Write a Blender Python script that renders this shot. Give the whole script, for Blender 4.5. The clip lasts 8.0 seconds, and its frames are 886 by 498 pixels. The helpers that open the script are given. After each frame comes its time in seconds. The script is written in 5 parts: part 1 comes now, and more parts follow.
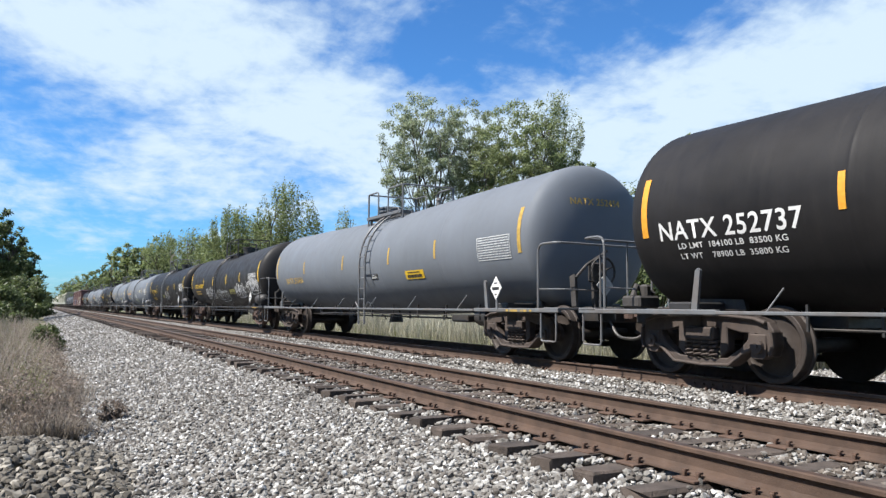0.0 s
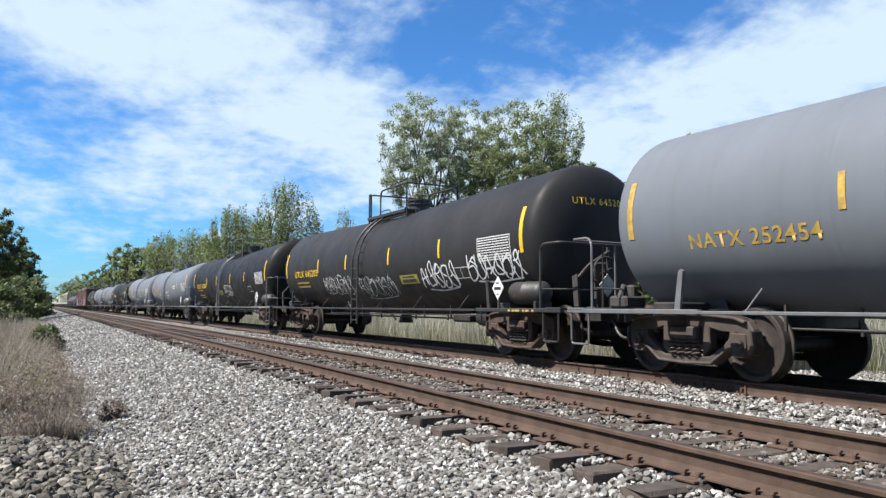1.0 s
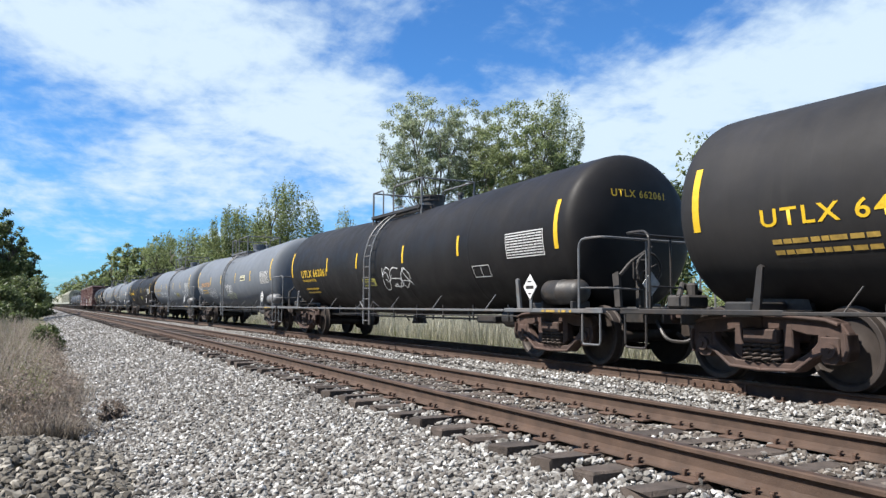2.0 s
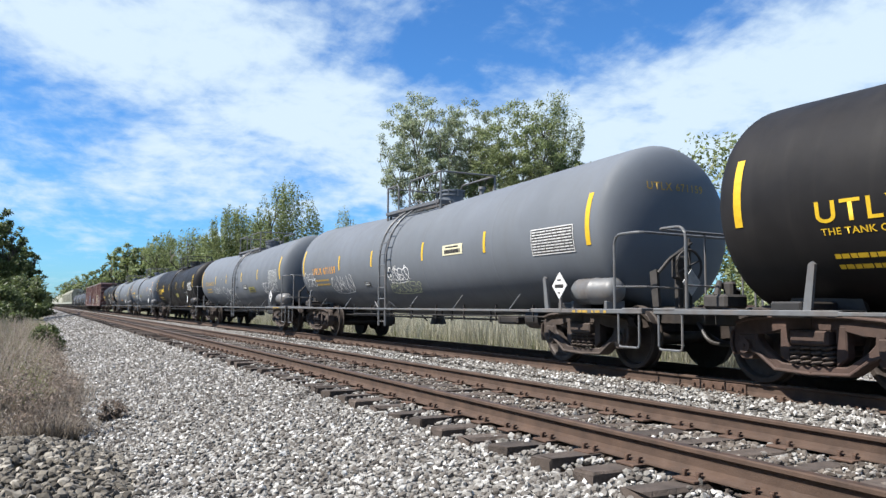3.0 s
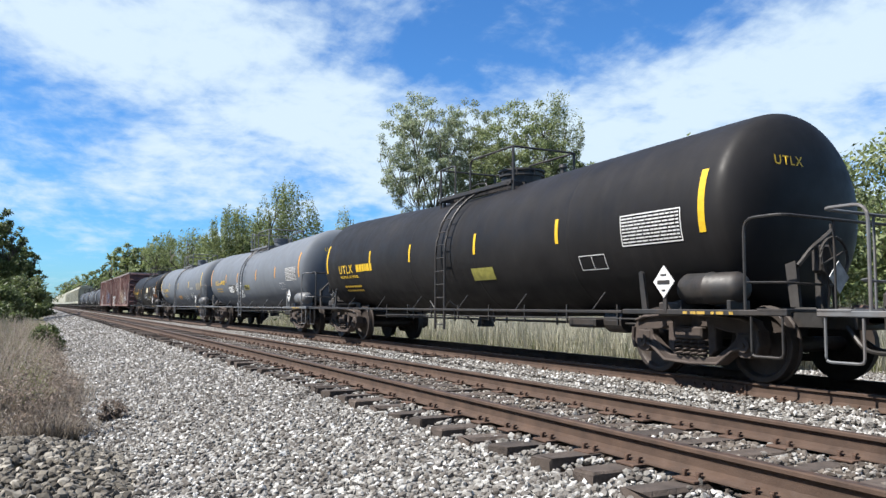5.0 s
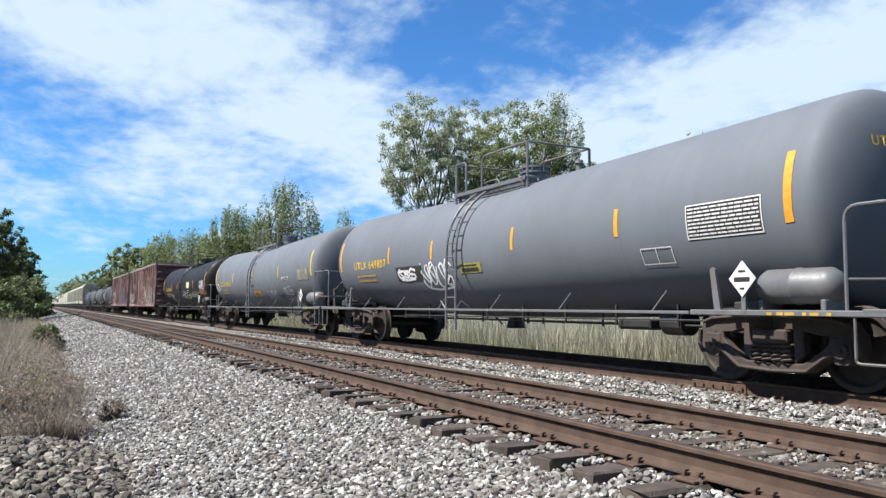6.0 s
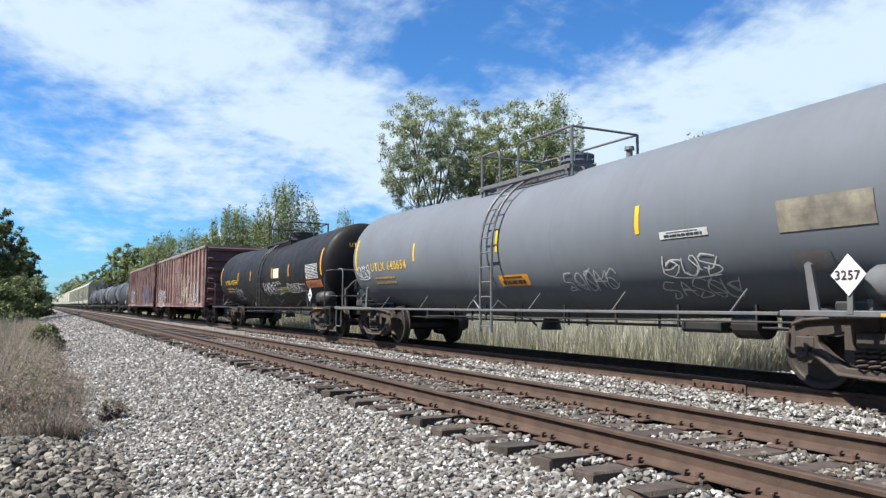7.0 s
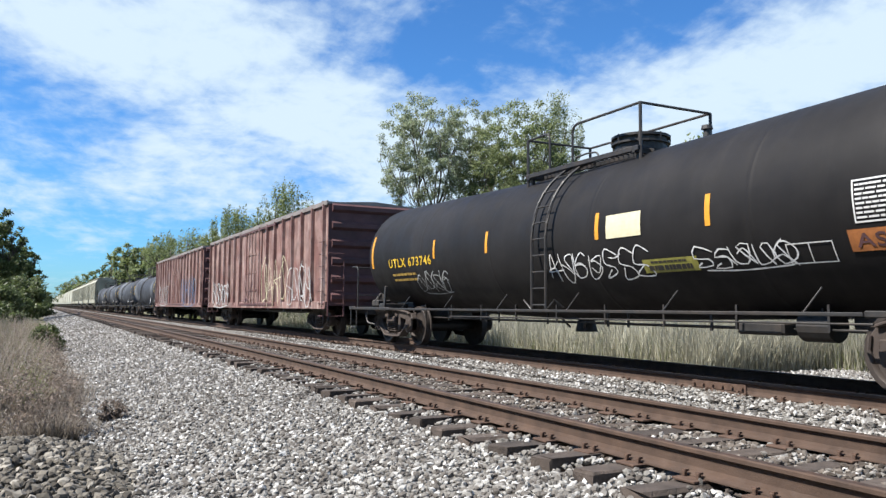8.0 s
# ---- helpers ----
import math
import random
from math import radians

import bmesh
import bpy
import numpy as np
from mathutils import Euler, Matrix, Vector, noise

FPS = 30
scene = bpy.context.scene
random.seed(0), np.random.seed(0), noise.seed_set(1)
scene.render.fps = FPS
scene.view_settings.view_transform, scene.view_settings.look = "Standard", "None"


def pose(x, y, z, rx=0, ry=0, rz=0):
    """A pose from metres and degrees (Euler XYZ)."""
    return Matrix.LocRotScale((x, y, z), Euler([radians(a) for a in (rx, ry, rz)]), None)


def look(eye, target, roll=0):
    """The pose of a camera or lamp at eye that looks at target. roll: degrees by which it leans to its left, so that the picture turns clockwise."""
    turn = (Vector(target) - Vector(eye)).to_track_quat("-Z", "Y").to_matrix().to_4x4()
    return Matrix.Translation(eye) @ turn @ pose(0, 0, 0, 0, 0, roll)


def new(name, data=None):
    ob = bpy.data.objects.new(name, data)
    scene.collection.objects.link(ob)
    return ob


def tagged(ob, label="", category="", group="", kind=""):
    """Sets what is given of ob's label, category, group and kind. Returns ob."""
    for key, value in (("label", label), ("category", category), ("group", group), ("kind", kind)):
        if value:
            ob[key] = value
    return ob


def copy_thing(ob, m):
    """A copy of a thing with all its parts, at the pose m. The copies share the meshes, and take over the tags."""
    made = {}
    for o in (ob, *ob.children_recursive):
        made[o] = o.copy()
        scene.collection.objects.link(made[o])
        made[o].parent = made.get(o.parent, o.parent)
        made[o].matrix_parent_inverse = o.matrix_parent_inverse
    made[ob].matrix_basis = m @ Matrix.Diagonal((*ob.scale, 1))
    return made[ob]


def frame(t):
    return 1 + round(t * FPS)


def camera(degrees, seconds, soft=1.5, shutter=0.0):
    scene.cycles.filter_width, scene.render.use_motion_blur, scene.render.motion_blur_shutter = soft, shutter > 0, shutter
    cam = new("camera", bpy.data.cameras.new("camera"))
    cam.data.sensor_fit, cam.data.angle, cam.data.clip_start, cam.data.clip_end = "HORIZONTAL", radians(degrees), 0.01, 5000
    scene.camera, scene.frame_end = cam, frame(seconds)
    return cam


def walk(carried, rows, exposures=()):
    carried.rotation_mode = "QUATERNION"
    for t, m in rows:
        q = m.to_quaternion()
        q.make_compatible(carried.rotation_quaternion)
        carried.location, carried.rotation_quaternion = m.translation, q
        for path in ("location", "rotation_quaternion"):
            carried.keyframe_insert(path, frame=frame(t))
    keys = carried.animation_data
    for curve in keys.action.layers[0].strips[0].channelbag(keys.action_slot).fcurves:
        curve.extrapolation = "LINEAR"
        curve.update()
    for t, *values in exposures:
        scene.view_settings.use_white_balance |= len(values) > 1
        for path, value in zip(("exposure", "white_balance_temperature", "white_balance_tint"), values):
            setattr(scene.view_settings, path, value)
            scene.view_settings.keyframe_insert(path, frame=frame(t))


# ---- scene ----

cam = camera(60.17, 8.0, 1.4)
EYE = Vector((0, 0, 0.887))
AIM = EYE + Vector((math.sin(0.47036) * math.cos(0.07645), math.cos(0.47036) * math.cos(0.07645), math.sin(0.07645)))
walk(cam, [(0.0, look(EYE, AIM, 0.40)), (8.0, look(EYE, AIM, 0.40))])

# ---------------------------------------------------------------- light
SUN_DIR = Vector((-0.61, 0.08, 0.785)).normalized()
scene.view_settings.exposure = 1.13


CLOUD_SCALE, CLOUD_SHIFT = 0.55, (0.0, 0.0, 0.0)
CLOUD_BANKS = (
    (5.0, 18.5, 13.0, 5.0, -8.0, 0.17), (17.0, 14.5, 8.0, 4.0, -20.0, 0.13), (10.0, 8.5, 13.0, 3.2, 4.0, 0.07), (26.0, 10.0, 9.0, 3.5, 0.0, 0.07),
    (44.0, 12.5, 17.0, 4.2, 13.0, 0.24), (56.0, 20.0, 9.0, 3.0, 20.0, 0.10), (30.5, 20.5, 13.0, 4.0, 6.0, -0.07), (14.0, 23.5, 9.0, 2.6, 0.0, -0.10), (-2.0, 11.0, 6.0, 3.5, 0.0, -0.08), (1.0, 3.0, 12.0, 3.5, 0.0, -0.09), (33.0, 12.5, 8.0, 3.0, 15.0, 0.12), (21.5, 20.5, 6.0, 2.5, -18.0, -0.09))


def make_world():
    w = bpy.data.worlds.new("sky")
    scene.world = w
    w.use_nodes = True
    nt = w.node_tree
    nt.nodes.clear()
    N = lambda kind: nt.nodes.new(kind)
    out, bg, sky = N("ShaderNodeOutputWorld"), N("ShaderNodeBackground"), N("ShaderNodeTexSky")
    sky.sky_type, sky.sun_disc = "NISHITA", False
    sky.sun_elevation = math.asin(SUN_DIR.z)
    sky.sun_rotation = math.atan2(SUN_DIR.x, SUN_DIR.y)
    sky.ozone_density, sky.dust_density, sky.air_density = 2.5, 0.4, 1.0
    co = N("ShaderNodeTexCoord")
    # clouds lie on a flat layer high above: direction divided by its height
    sep = N("ShaderNodeSeparateXYZ")
    nt.links.new(co.outputs["Generated"], sep.inputs[0])

    def m(op, a, b=None, c=None):
        n = N("ShaderNodeMath")
        n.operation = op
        for i, v in enumerate((a, b, c)):
            if v is None:
                continue
            if isinstance(v, (int, float)):
                n.inputs[i].default_value = v
            else:
                nt.links.new(v, n.inputs[i])
        return n.outputs[0]

    zz = m("ADD", m("MAXIMUM", sep.outputs[2], 0.0), 0.26)
    comb = N("ShaderNodeCombineXYZ")
    nt.links.new(m("DIVIDE", sep.outputs[0], zz), comb.inputs[0])
    nt.links.new(m("DIVIDE", sep.outputs[1], zz), comb.inputs[1])

    def noise_at(scale, detail, rough, offset, warp=0.0, stretch=(1, 1, 1)):
        mp = N("ShaderNodeMapping")
        mp.inputs["Location"].default_value = offset
        mp.inputs["Scale"].default_value = stretch
        nt.links.new(comb.outputs[0], mp.inputs[0])
        n = N("ShaderNodeTexNoise")
        n.inputs["Scale"].default_value, n.inputs["Detail"].default_value, n.inputs["Roughness"].default_value = scale, detail, rough
        n.inputs["Distortion"].default_value = warp
        nt.links.new(mp.outputs[0], n.inputs["Vector"])
        return n.outputs[0]

    # compass bearing and height of each cloud bank, in degrees
    az = m("MULTIPLY", m("ARCTAN2", sep.outputs[0], sep.outputs[1]), 57.2958)
    el = m("MULTIPLY", m("ARCSINE", sep.outputs[2]), 57.2958)

    def bank(az0, el0, a, b, tilt, amount):
        c, s = math.cos(radians(tilt)), math.sin(radians(tilt))
        du, dv = m("SUBTRACT", az, az0), m("SUBTRACT", el, el0)
        p = m("DIVIDE", m("ADD", m("MULTIPLY", du, c), m("MULTIPLY", dv, s)), a)
        q = m("DIVIDE", m("SUBTRACT", m("MULTIPLY", dv, c), m("MULTIPLY", du, s)), b)
        r2 = m("ADD", m("MULTIPLY", p, p), m("MULTIPLY", q, q))
        return m("MULTIPLY", m("EXPONENT", m("MULTIPLY", r2, -1.0)), amount)

    big = noise_at(CLOUD_SCALE, 4, 0.55, CLOUD_SHIFT, 0.2)
    fine = noise_at(2.6, 12, 0.60, (3.1, 1.7, 0), 0.3, (1.0, 0.85, 1.0))
    mottle = noise_at(13.0, 6, 0.55, (1.3, 5.2, 0), 0.3)
    total = m("ADD", m("MULTIPLY", big, 0.30), m("ADD", m("MULTIPLY", fine, 0.85), m("MULTIPLY", mottle, 0.30)))
    total = m("SUBTRACT", total, 0.185)
    for row in CLOUD_BANKS:
        total = m("ADD", total, bank(*row))
    ramp = N("ShaderNodeValToRGB")
    ramp.color_ramp.interpolation = "EASE"
    ramp.color_ramp.elements[0].position, ramp.color_ramp.elements[1].position = 0.44, 0.76
    nt.links.new(total, ramp.inputs[0])
    mask = m("MULTIPLY", ramp.outputs[0], 0.97)
    mix = N("ShaderNodeMix")
    mix.data_type = "RGBA"
    nt.links.new(mask, mix.inputs[0])
    tint = N("ShaderNodeMix")
    tint.data_type, tint.blend_type = "RGBA", "MULTIPLY"
    tint.inputs[0].default_value = 1.0
    tint.inputs[7].default_value = (0.58, 1.16, 1.76, 1)
    nt.links.new(sky.outputs[0], tint.inputs[6])
    nt.links.new(tint.outputs[2], mix.inputs[6])
    mix.inputs[7].default_value = (7.4, 9.0, 10.4, 1)
    nt.links.new(mix.outputs[2], bg.inputs[0])
    bg.inputs[1].default_value = 0.046
    nt.links.new(bg.outputs[0], out.inputs[0])



make_world()
sun_data = bpy.data.lights.new("sun", "SUN")
sun_data.energy, sun_data.angle, sun_data.color = 5.0, radians(0.55), (1.0, 0.95, 0.88)
sun = new("sun", sun_data)
sun.rotation_mode = "QUATERNION"
sun.rotation_quaternion = (-SUN_DIR).to_track_quat("-Z", "Y")


# ---------------------------------------------------------------- materials
ALBEDO = 0.68      # all base colours, set against the exposure


def material(name, base, rough=0.6, metal=0.0, spread=0.25, scale=6.0, bump=0.15, bump_scale=60.0, second=None, amount=0.5,
             edge=(0.45, 0.6), streak=None, island=0.0, per_object=0.0, coat=0.0, bump_dist=0.01, gloss=0.5):
    """Principled surface: base colour varied at two scales, a second colour in patches, fine relief."""
    base = tuple(c * ALBEDO for c in base)
    second = second and tuple(c * ALBEDO for c in second)
    streak = streak and (tuple(c * ALBEDO for c in streak[0]), streak[1], streak[2])
    mt = bpy.data.materials.new(name)
    mt.use_nodes = True
    nt = mt.node_tree
    b = nt.nodes["Principled BSDF"]
    N = lambda kind: nt.nodes.new(kind)
    co = N("ShaderNodeTexCoord")
    # every object takes its own place in the pattern
    info, shift, place = N("ShaderNodeObjectInfo"), N("ShaderNodeVectorMath"), N("ShaderNodeVectorMath")
    shift.operation, place.operation = "SCALE", "ADD"
    shift.inputs[0].default_value = (41.0, 29.0, 17.0)
    nt.links.new(info.outputs["Random"], shift.inputs["Scale"])
    nt.links.new(co.outputs["Object"], place.inputs[0])
    nt.links.new(shift.outputs[0], place.inputs[1])

    def tex(sc, det=5, stretch=None, rough_n=0.6):
        n = N("ShaderNodeTexNoise")
        n.inputs["Scale"].default_value, n.inputs["Detail"].default_value, n.inputs["Roughness"].default_value = sc, det, rough_n
        src = place.outputs[0]
        if stretch:
            mp = N("ShaderNodeMapping")
            mp.inputs["Scale"].default_value = stretch
            nt.links.new(src, mp.inputs[0])
            src = mp.outputs[0]
        nt.links.new(src, n.inputs["Vector"])
        return n.outputs[0]

    def mixc(fac, a, bb, mode="MIX"):
        x = N("ShaderNodeMix")
        x.data_type, x.blend_type = "RGBA", mode
        for i, v in ((0, fac), (6, a), (7, bb)):
            if isinstance(v, (int, float)):
                x.inputs[i].default_value = v
            elif isinstance(v, tuple):
                x.inputs[i].default_value = (*v[:3], 1)
            else:
                nt.links.new(v, x.inputs[i])
        return x.outputs[2]

    def ramp(src, lo, hi, c0=(0, 0, 0), c1=(1, 1, 1)):
        r = N("ShaderNodeValToRGB")
        r.color_ramp.elements[0].position, r.color_ramp.elements[1].position = lo, hi
        r.color_ramp.elements[0].color, r.color_ramp.elements[1].color = (*c0, 1), (*c1, 1)
        nt.links.new(src, r.inputs[0])
        return r.outputs[0]

    col = base
    if second:
        col = mixc(ramp(tex(scale * 0.4, 7), edge[0], edge[1], (0, 0, 0), (amount,) * 3), base, second)
    if streak:
        col = mixc(ramp(tex(1.0, 6, streak[1], 0.7), 0.5, 0.72, (0, 0, 0), (streak[2],) * 3), col, streak[0])
    lo, hi = 1 - spread, 1 + spread
    col = mixc(1.0, col, ramp(tex(scale, 8), 0.3, 0.7, (lo,) * 3, (hi,) * 3), "MULTIPLY")
    if island:
        g = N("ShaderNodeNewGeometry")
        col = mixc(1.0, col, ramp(g.outputs["Random Per Island"], 0, 1, (1 - island,) * 3, (1 + island,) * 3), "MULTIPLY")
    if per_object:
        g = N("ShaderNodeObjectInfo")
        col = mixc(1.0, col, ramp(g.outputs["Random"], 0, 1, (1 - per_object,) * 3, (1 + per_object,) * 3), "MULTIPLY")
    if isinstance(col, tuple):
        b.inputs["Base Color"].default_value = (*col[:3], 1)
    else:
        nt.links.new(col, b.inputs["Base Color"])
    b.inputs["Metallic"].default_value = metal
    rr = ramp(tex(scale * 2.3, 6), 0.3, 0.7, (max(rough - 0.1, 0.02),) * 3, (min(rough + 0.1, 1),) * 3)
    nt.links.new(rr, b.inputs["Roughness"])
    b.inputs["Coat Weight"].default_value = coat
    b.inputs["Specular IOR Level"].default_value = gloss
    if bump:
        bp = N("ShaderNodeBump")
        bp.inputs["Strength"].default_value, bp.inputs["Distance"].default_value = bump, bump_dist
        nt.links.new(tex(bump_scale, 6), bp.inputs["Height"])
        nt.links.new(bp.outputs[0], b.inputs["Normal"])
    return mt


M = {}
M["soil"] = material("soil", (0.19, 0.17, 0.10), 0.95, 0, 0.35, 1.2, 0.6, 8, (0.09, 0.12, 0.035), 0.8, bump_dist=0.05)
M["rail_side"] = material("rusty_rail", (0.090, 0.055, 0.038), 0.88, 0.05, 0.3, 5, 0.35, 70, (0.075, 0.045, 0.031), 0.8)
M["rail_head"] = material("worn_rail_head", (0.085, 0.060, 0.049), 0.55, 0.4, 0.2, 8, 0.05, 50, (0.16, 0.09, 0.06), 0.5)
M["tie"] = material("creosoted_tie", (0.082, 0.062, 0.050), 0.95, 0, 0.4, 9, 0.8, 40, (0.08, 0.062, 0.052), 0.8, per_object=0.3, bump_dist=0.02)
M["plate"] = material("rusty_plate", (0.115, 0.068, 0.047), 0.85, 0.15, 0.3, 12, 0.3, 90)
M["grey_tank"] = material("grey_tank_paint", (0.172, 0.190, 0.217), 0.62, 0, 0.06, 0.9, 0.03, 14, (0.150, 0.165, 0.182), 0.5, streak=((0.145, 0.150, 0.152), (0.5, 6.0, 0.5), 0.3), gloss=0.12)
M["black_tank"] = material("black_tank_paint", (0.0175, 0.0165, 0.017), 0.55, 0, 0.2, 1.1, 0.05, 14, (0.028, 0.026, 0.026), 0.6, streak=((0.038, 0.035, 0.033), (0.5, 6.0, 0.5), 0.3), gloss=0.16)
M["charcoal_tank"] = material("charcoal_tank_paint", (0.029, 0.028, 0.0285), 0.55, 0, 0.2, 1.1, 0.05, 14, (0.038, 0.036, 0.036), 0.6, streak=((0.055, 0.051, 0.048), (0.5, 6.0, 0.5), 0.3), gloss=0.16)
M["gun_tank"] = material("weathered_dark_grey_paint", (0.046, 0.051, 0.064), 0.7, 0, 0.4, 1.1, 0.05, 14, (0.20, 0.215, 0.24), 0.8, (0.53, 0.60), gloss=0.3)
M["grey_steel"] = material("grey_painted_steel", (0.15, 0.157, 0.165), 0.5, 0, 0.15, 6, 0.1, 60, (0.16, 0.13, 0.11), 0.5)
M["black_steel"] = material("black_painted_steel", (0.028, 0.027, 0.027), 0.55, 0, 0.25, 6, 0.1, 60, (0.06, 0.045, 0.035), 0.5)
M["grimy"] = material("grimy_steel", (0.052, 0.047, 0.044), 0.75, 0.1, 0.35, 6, 0.2, 60, (0.04, 0.034, 0.03), 0.6)
M["tan"] = material("dull_tan_patch", (0.27, 0.245, 0.185), 0.7, 0, 0.35, 5, 0.05, 60, (0.17, 0.155, 0.13), 0.8)
M["truck"] = material("dusty_cast_steel", (0.074, 0.056, 0.047), 0.8, 0.1, 0.3, 5, 0.25, 60, (0.06, 0.042, 0.034), 0.7)
M["truck_red"] = material("rusty_cast_steel", (0.084, 0.050, 0.039), 0.8, 0.1, 0.3, 5, 0.25, 60, (0.07, 0.045, 0.035), 0.7)
M["wheel"] = material("wheel_steel", (0.056, 0.044, 0.038), 0.65, 0.35, 0.25, 6, 0.15, 60)
M["asphalt"] = material("asphalt", (0.07, 0.068, 0.066), 0.9, 0, 0.25, 3, 0.4, 60)
M["yellow"] = material("yellow_reflective", (0.78, 0.50, 0.02), 0.5, 0, 0.12, 20, 0.03, 60)
M["orange"] = material("orange_reflective", (0.80, 0.36, 0.03), 0.5, 0, 0.15, 20, 0.03, 60)
M["faded_yellow"] = material("faded_yellow_stencil", (0.48, 0.31, 0.06), 0.7, 0, 0.35, 12, 0.03, 60)
M["white"] = material("white_stencil", (0.75, 0.75, 0.74), 0.6, 0, 0.15, 20, 0.03, 60)
M["spray_white"] = material("white_spray_paint", (0.80, 0.81, 0.81), 0.7, 0, 0.2, 10, 0.03, 60)
M["spray_dim"] = material("thin_spray_paint", (0.56, 0.58, 0.58), 0.7, 0, 0.3, 10, 0.03, 60)
M["spray_pale"] = material("pale_green_spray_paint", (0.42, 0.46, 0.30), 0.7, 0, 0.3, 10, 0.03, 60)
M["olive"] = material("faded_yellow_sign", (0.30, 0.28, 0.06), 0.6, 0, 0.3, 10, 0.03, 60)
M["cream"] = material("cream_label", (0.75, 0.70, 0.48), 0.6, 0, 0.1, 10, 0.03, 60)
M["rustpaint"] = material("orange_brown_stencil", (0.42, 0.15, 0.04), 0.7, 0, 0.3, 10, 0.03, 60)
M["box_red"] = material("weathered_red_oxide", (0.185, 0.085, 0.072), 0.75, 0, 0.35, 2.2, 0.2, 40, (0.31, 0.20, 0.175), 0.75, (0.47, 0.58), streak=((0.56, 0.46, 0.42), (7.0, 7.0, 0.40), 0.85))
M["box_end"] = material("maroon_end_paint", (0.115, 0.05, 0.052), 0.7, 0, 0.25, 2, 0.2, 40, (0.07, 0.035, 0.035), 0.6)
M["box_roof"] = material("galvanised_roof", (0.30, 0.26, 0.24), 0.6, 0.2, 0.25, 2, 0.1, 40)
M["hopper"] = material("pale_grey_green_paint", (0.52, 0.52, 0.42), 0.7, 0, 0.2, 0.8, 0.1, 20, (0.30, 0.27, 0.21), 0.6, streak=((0.22, 0.18, 0.14), (2.0, 2.0, 0.2), 0.5))
M["blue_spray"] = material("blue_spray_paint", (0.10, 0.17, 0.30), 0.7, 0, 0.3, 6, 0.03, 60)
M["bark"] = material("bark", (0.10, 0.085, 0.07), 0.95, 0, 0.35, 8, 0.8, 30, bump_dist=0.03)


def stone_material(name, stops):
    """Broken stone whose colour differs from piece to piece."""
    mt = material(name, (0.39, 0.39, 0.385), 0.92, 0, 0.22, 24, 0.4, 110)
    nt = mt.node_tree
    b = nt.nodes["Principled BSDF"]
    src = b.inputs["Base Color"].links[0].from_socket
    g, r, x = nt.nodes.new("ShaderNodeNewGeometry"), nt.nodes.new("ShaderNodeValToRGB"), nt.nodes.new("ShaderNodeMix")
    el = r.color_ramp.elements
    while len(el) < len(stops):
        el.new(0.5)
    for e, (p, c) in zip(el, stops):
        e.position, e.color = p, (*c, 1)
    nt.links.new(g.outputs["Random Per Island"], r.inputs[0])
    x.data_type, x.blend_type = "RGBA", "MULTIPLY"
    x.inputs[0].default_value = 1.0
    nt.links.new(src, x.inputs[6])
    nt.links.new(r.outputs[0], x.inputs[7])
    nt.links.new(x.outputs[2], b.inputs["Base Color"])
    return mt


def bed_material():
    """Packed crushed stone: cells of their own shade with dark joints between them."""
    mt = material("ballast_bed", (0.38, 0.38, 0.375), 0.95, 0, 0.2, 24, 0, 1)
    nt = mt.node_tree
    b = nt.nodes["Principled BSDF"]
    src = b.inputs["Base Color"].links[0].from_socket
    co, v, r, x, e = (nt.nodes.new("ShaderNode" + k) for k in ("TexCoord", "TexVoronoi", "ValToRGB", "Mix", "Bump"))
    v.inputs["Scale"].default_value, v.inputs["Randomness"].default_value = 17.0, 1.0
    nt.links.new(co.outputs["Object"], v.inputs["Vector"])
    sp = nt.nodes.new("ShaderNodeSeparateColor")
    nt.links.new(v.outputs["Color"], sp.inputs[0])
    el = r.color_ramp.elements
    for _ in range(2):
        el.new(0.5)
    for k, (p, c) in zip(el, ((0.0, (0.16, 0.14, 0.125)), (0.35, (0.42, 0.385, 0.35)), (0.75, (0.72, 0.685, 0.64)), (1.0, (1.05, 1.03, 1.0)))):
        k.position, k.color = p, (*c, 1)
    nt.links.new(sp.outputs[0], r.inputs[0])
    x.data_type, x.blend_type = "RGBA", "MULTIPLY"
    x.inputs[0].default_value = 1.0
    nt.links.new(src, x.inputs[6])
    nt.links.new(r.outputs[0], x.inputs[7])
    nt.links.new(x.outputs[2], b.inputs["Base Color"])
    e.invert = True
    e.inputs["Strength"].default_value, e.inputs["Distance"].default_value = 1.0, 0.05
    nt.links.new(v.outputs["Distance"], e.inputs["Height"])
    nt.links.new(e.outputs[0], b.inputs["Normal"])
    return mt


M["ballast_bed"] = bed_material()
M["stone"] = stone_material("limestone", ((0.0, (0.24, 0.205, 0.18)), (0.3, (0.46, 0.42, 0.38)), (0.62, (0.74, 0.705, 0.66)), (0.86, (1.12, 1.09, 1.04)), (1.0, (1.9, 1.88, 1.84))))
M["rusty_stone"] = stone_material("rust_stained_stone", ((0.0, (0.16, 0.122, 0.095)), (0.4, (0.30, 0.245, 0.20)), (0.75, (0.47, 0.40, 0.345)), (1.0, (0.85, 0.78, 0.70))))
M["dark_stone"] = stone_material("dark_stone", ((0.0, (0.16, 0.137, 0.110)), (0.5, (0.38, 0.335, 0.275)), (0.85, (0.62, 0.56, 0.475)), (1.0, (1.0, 0.92, 0.80))))


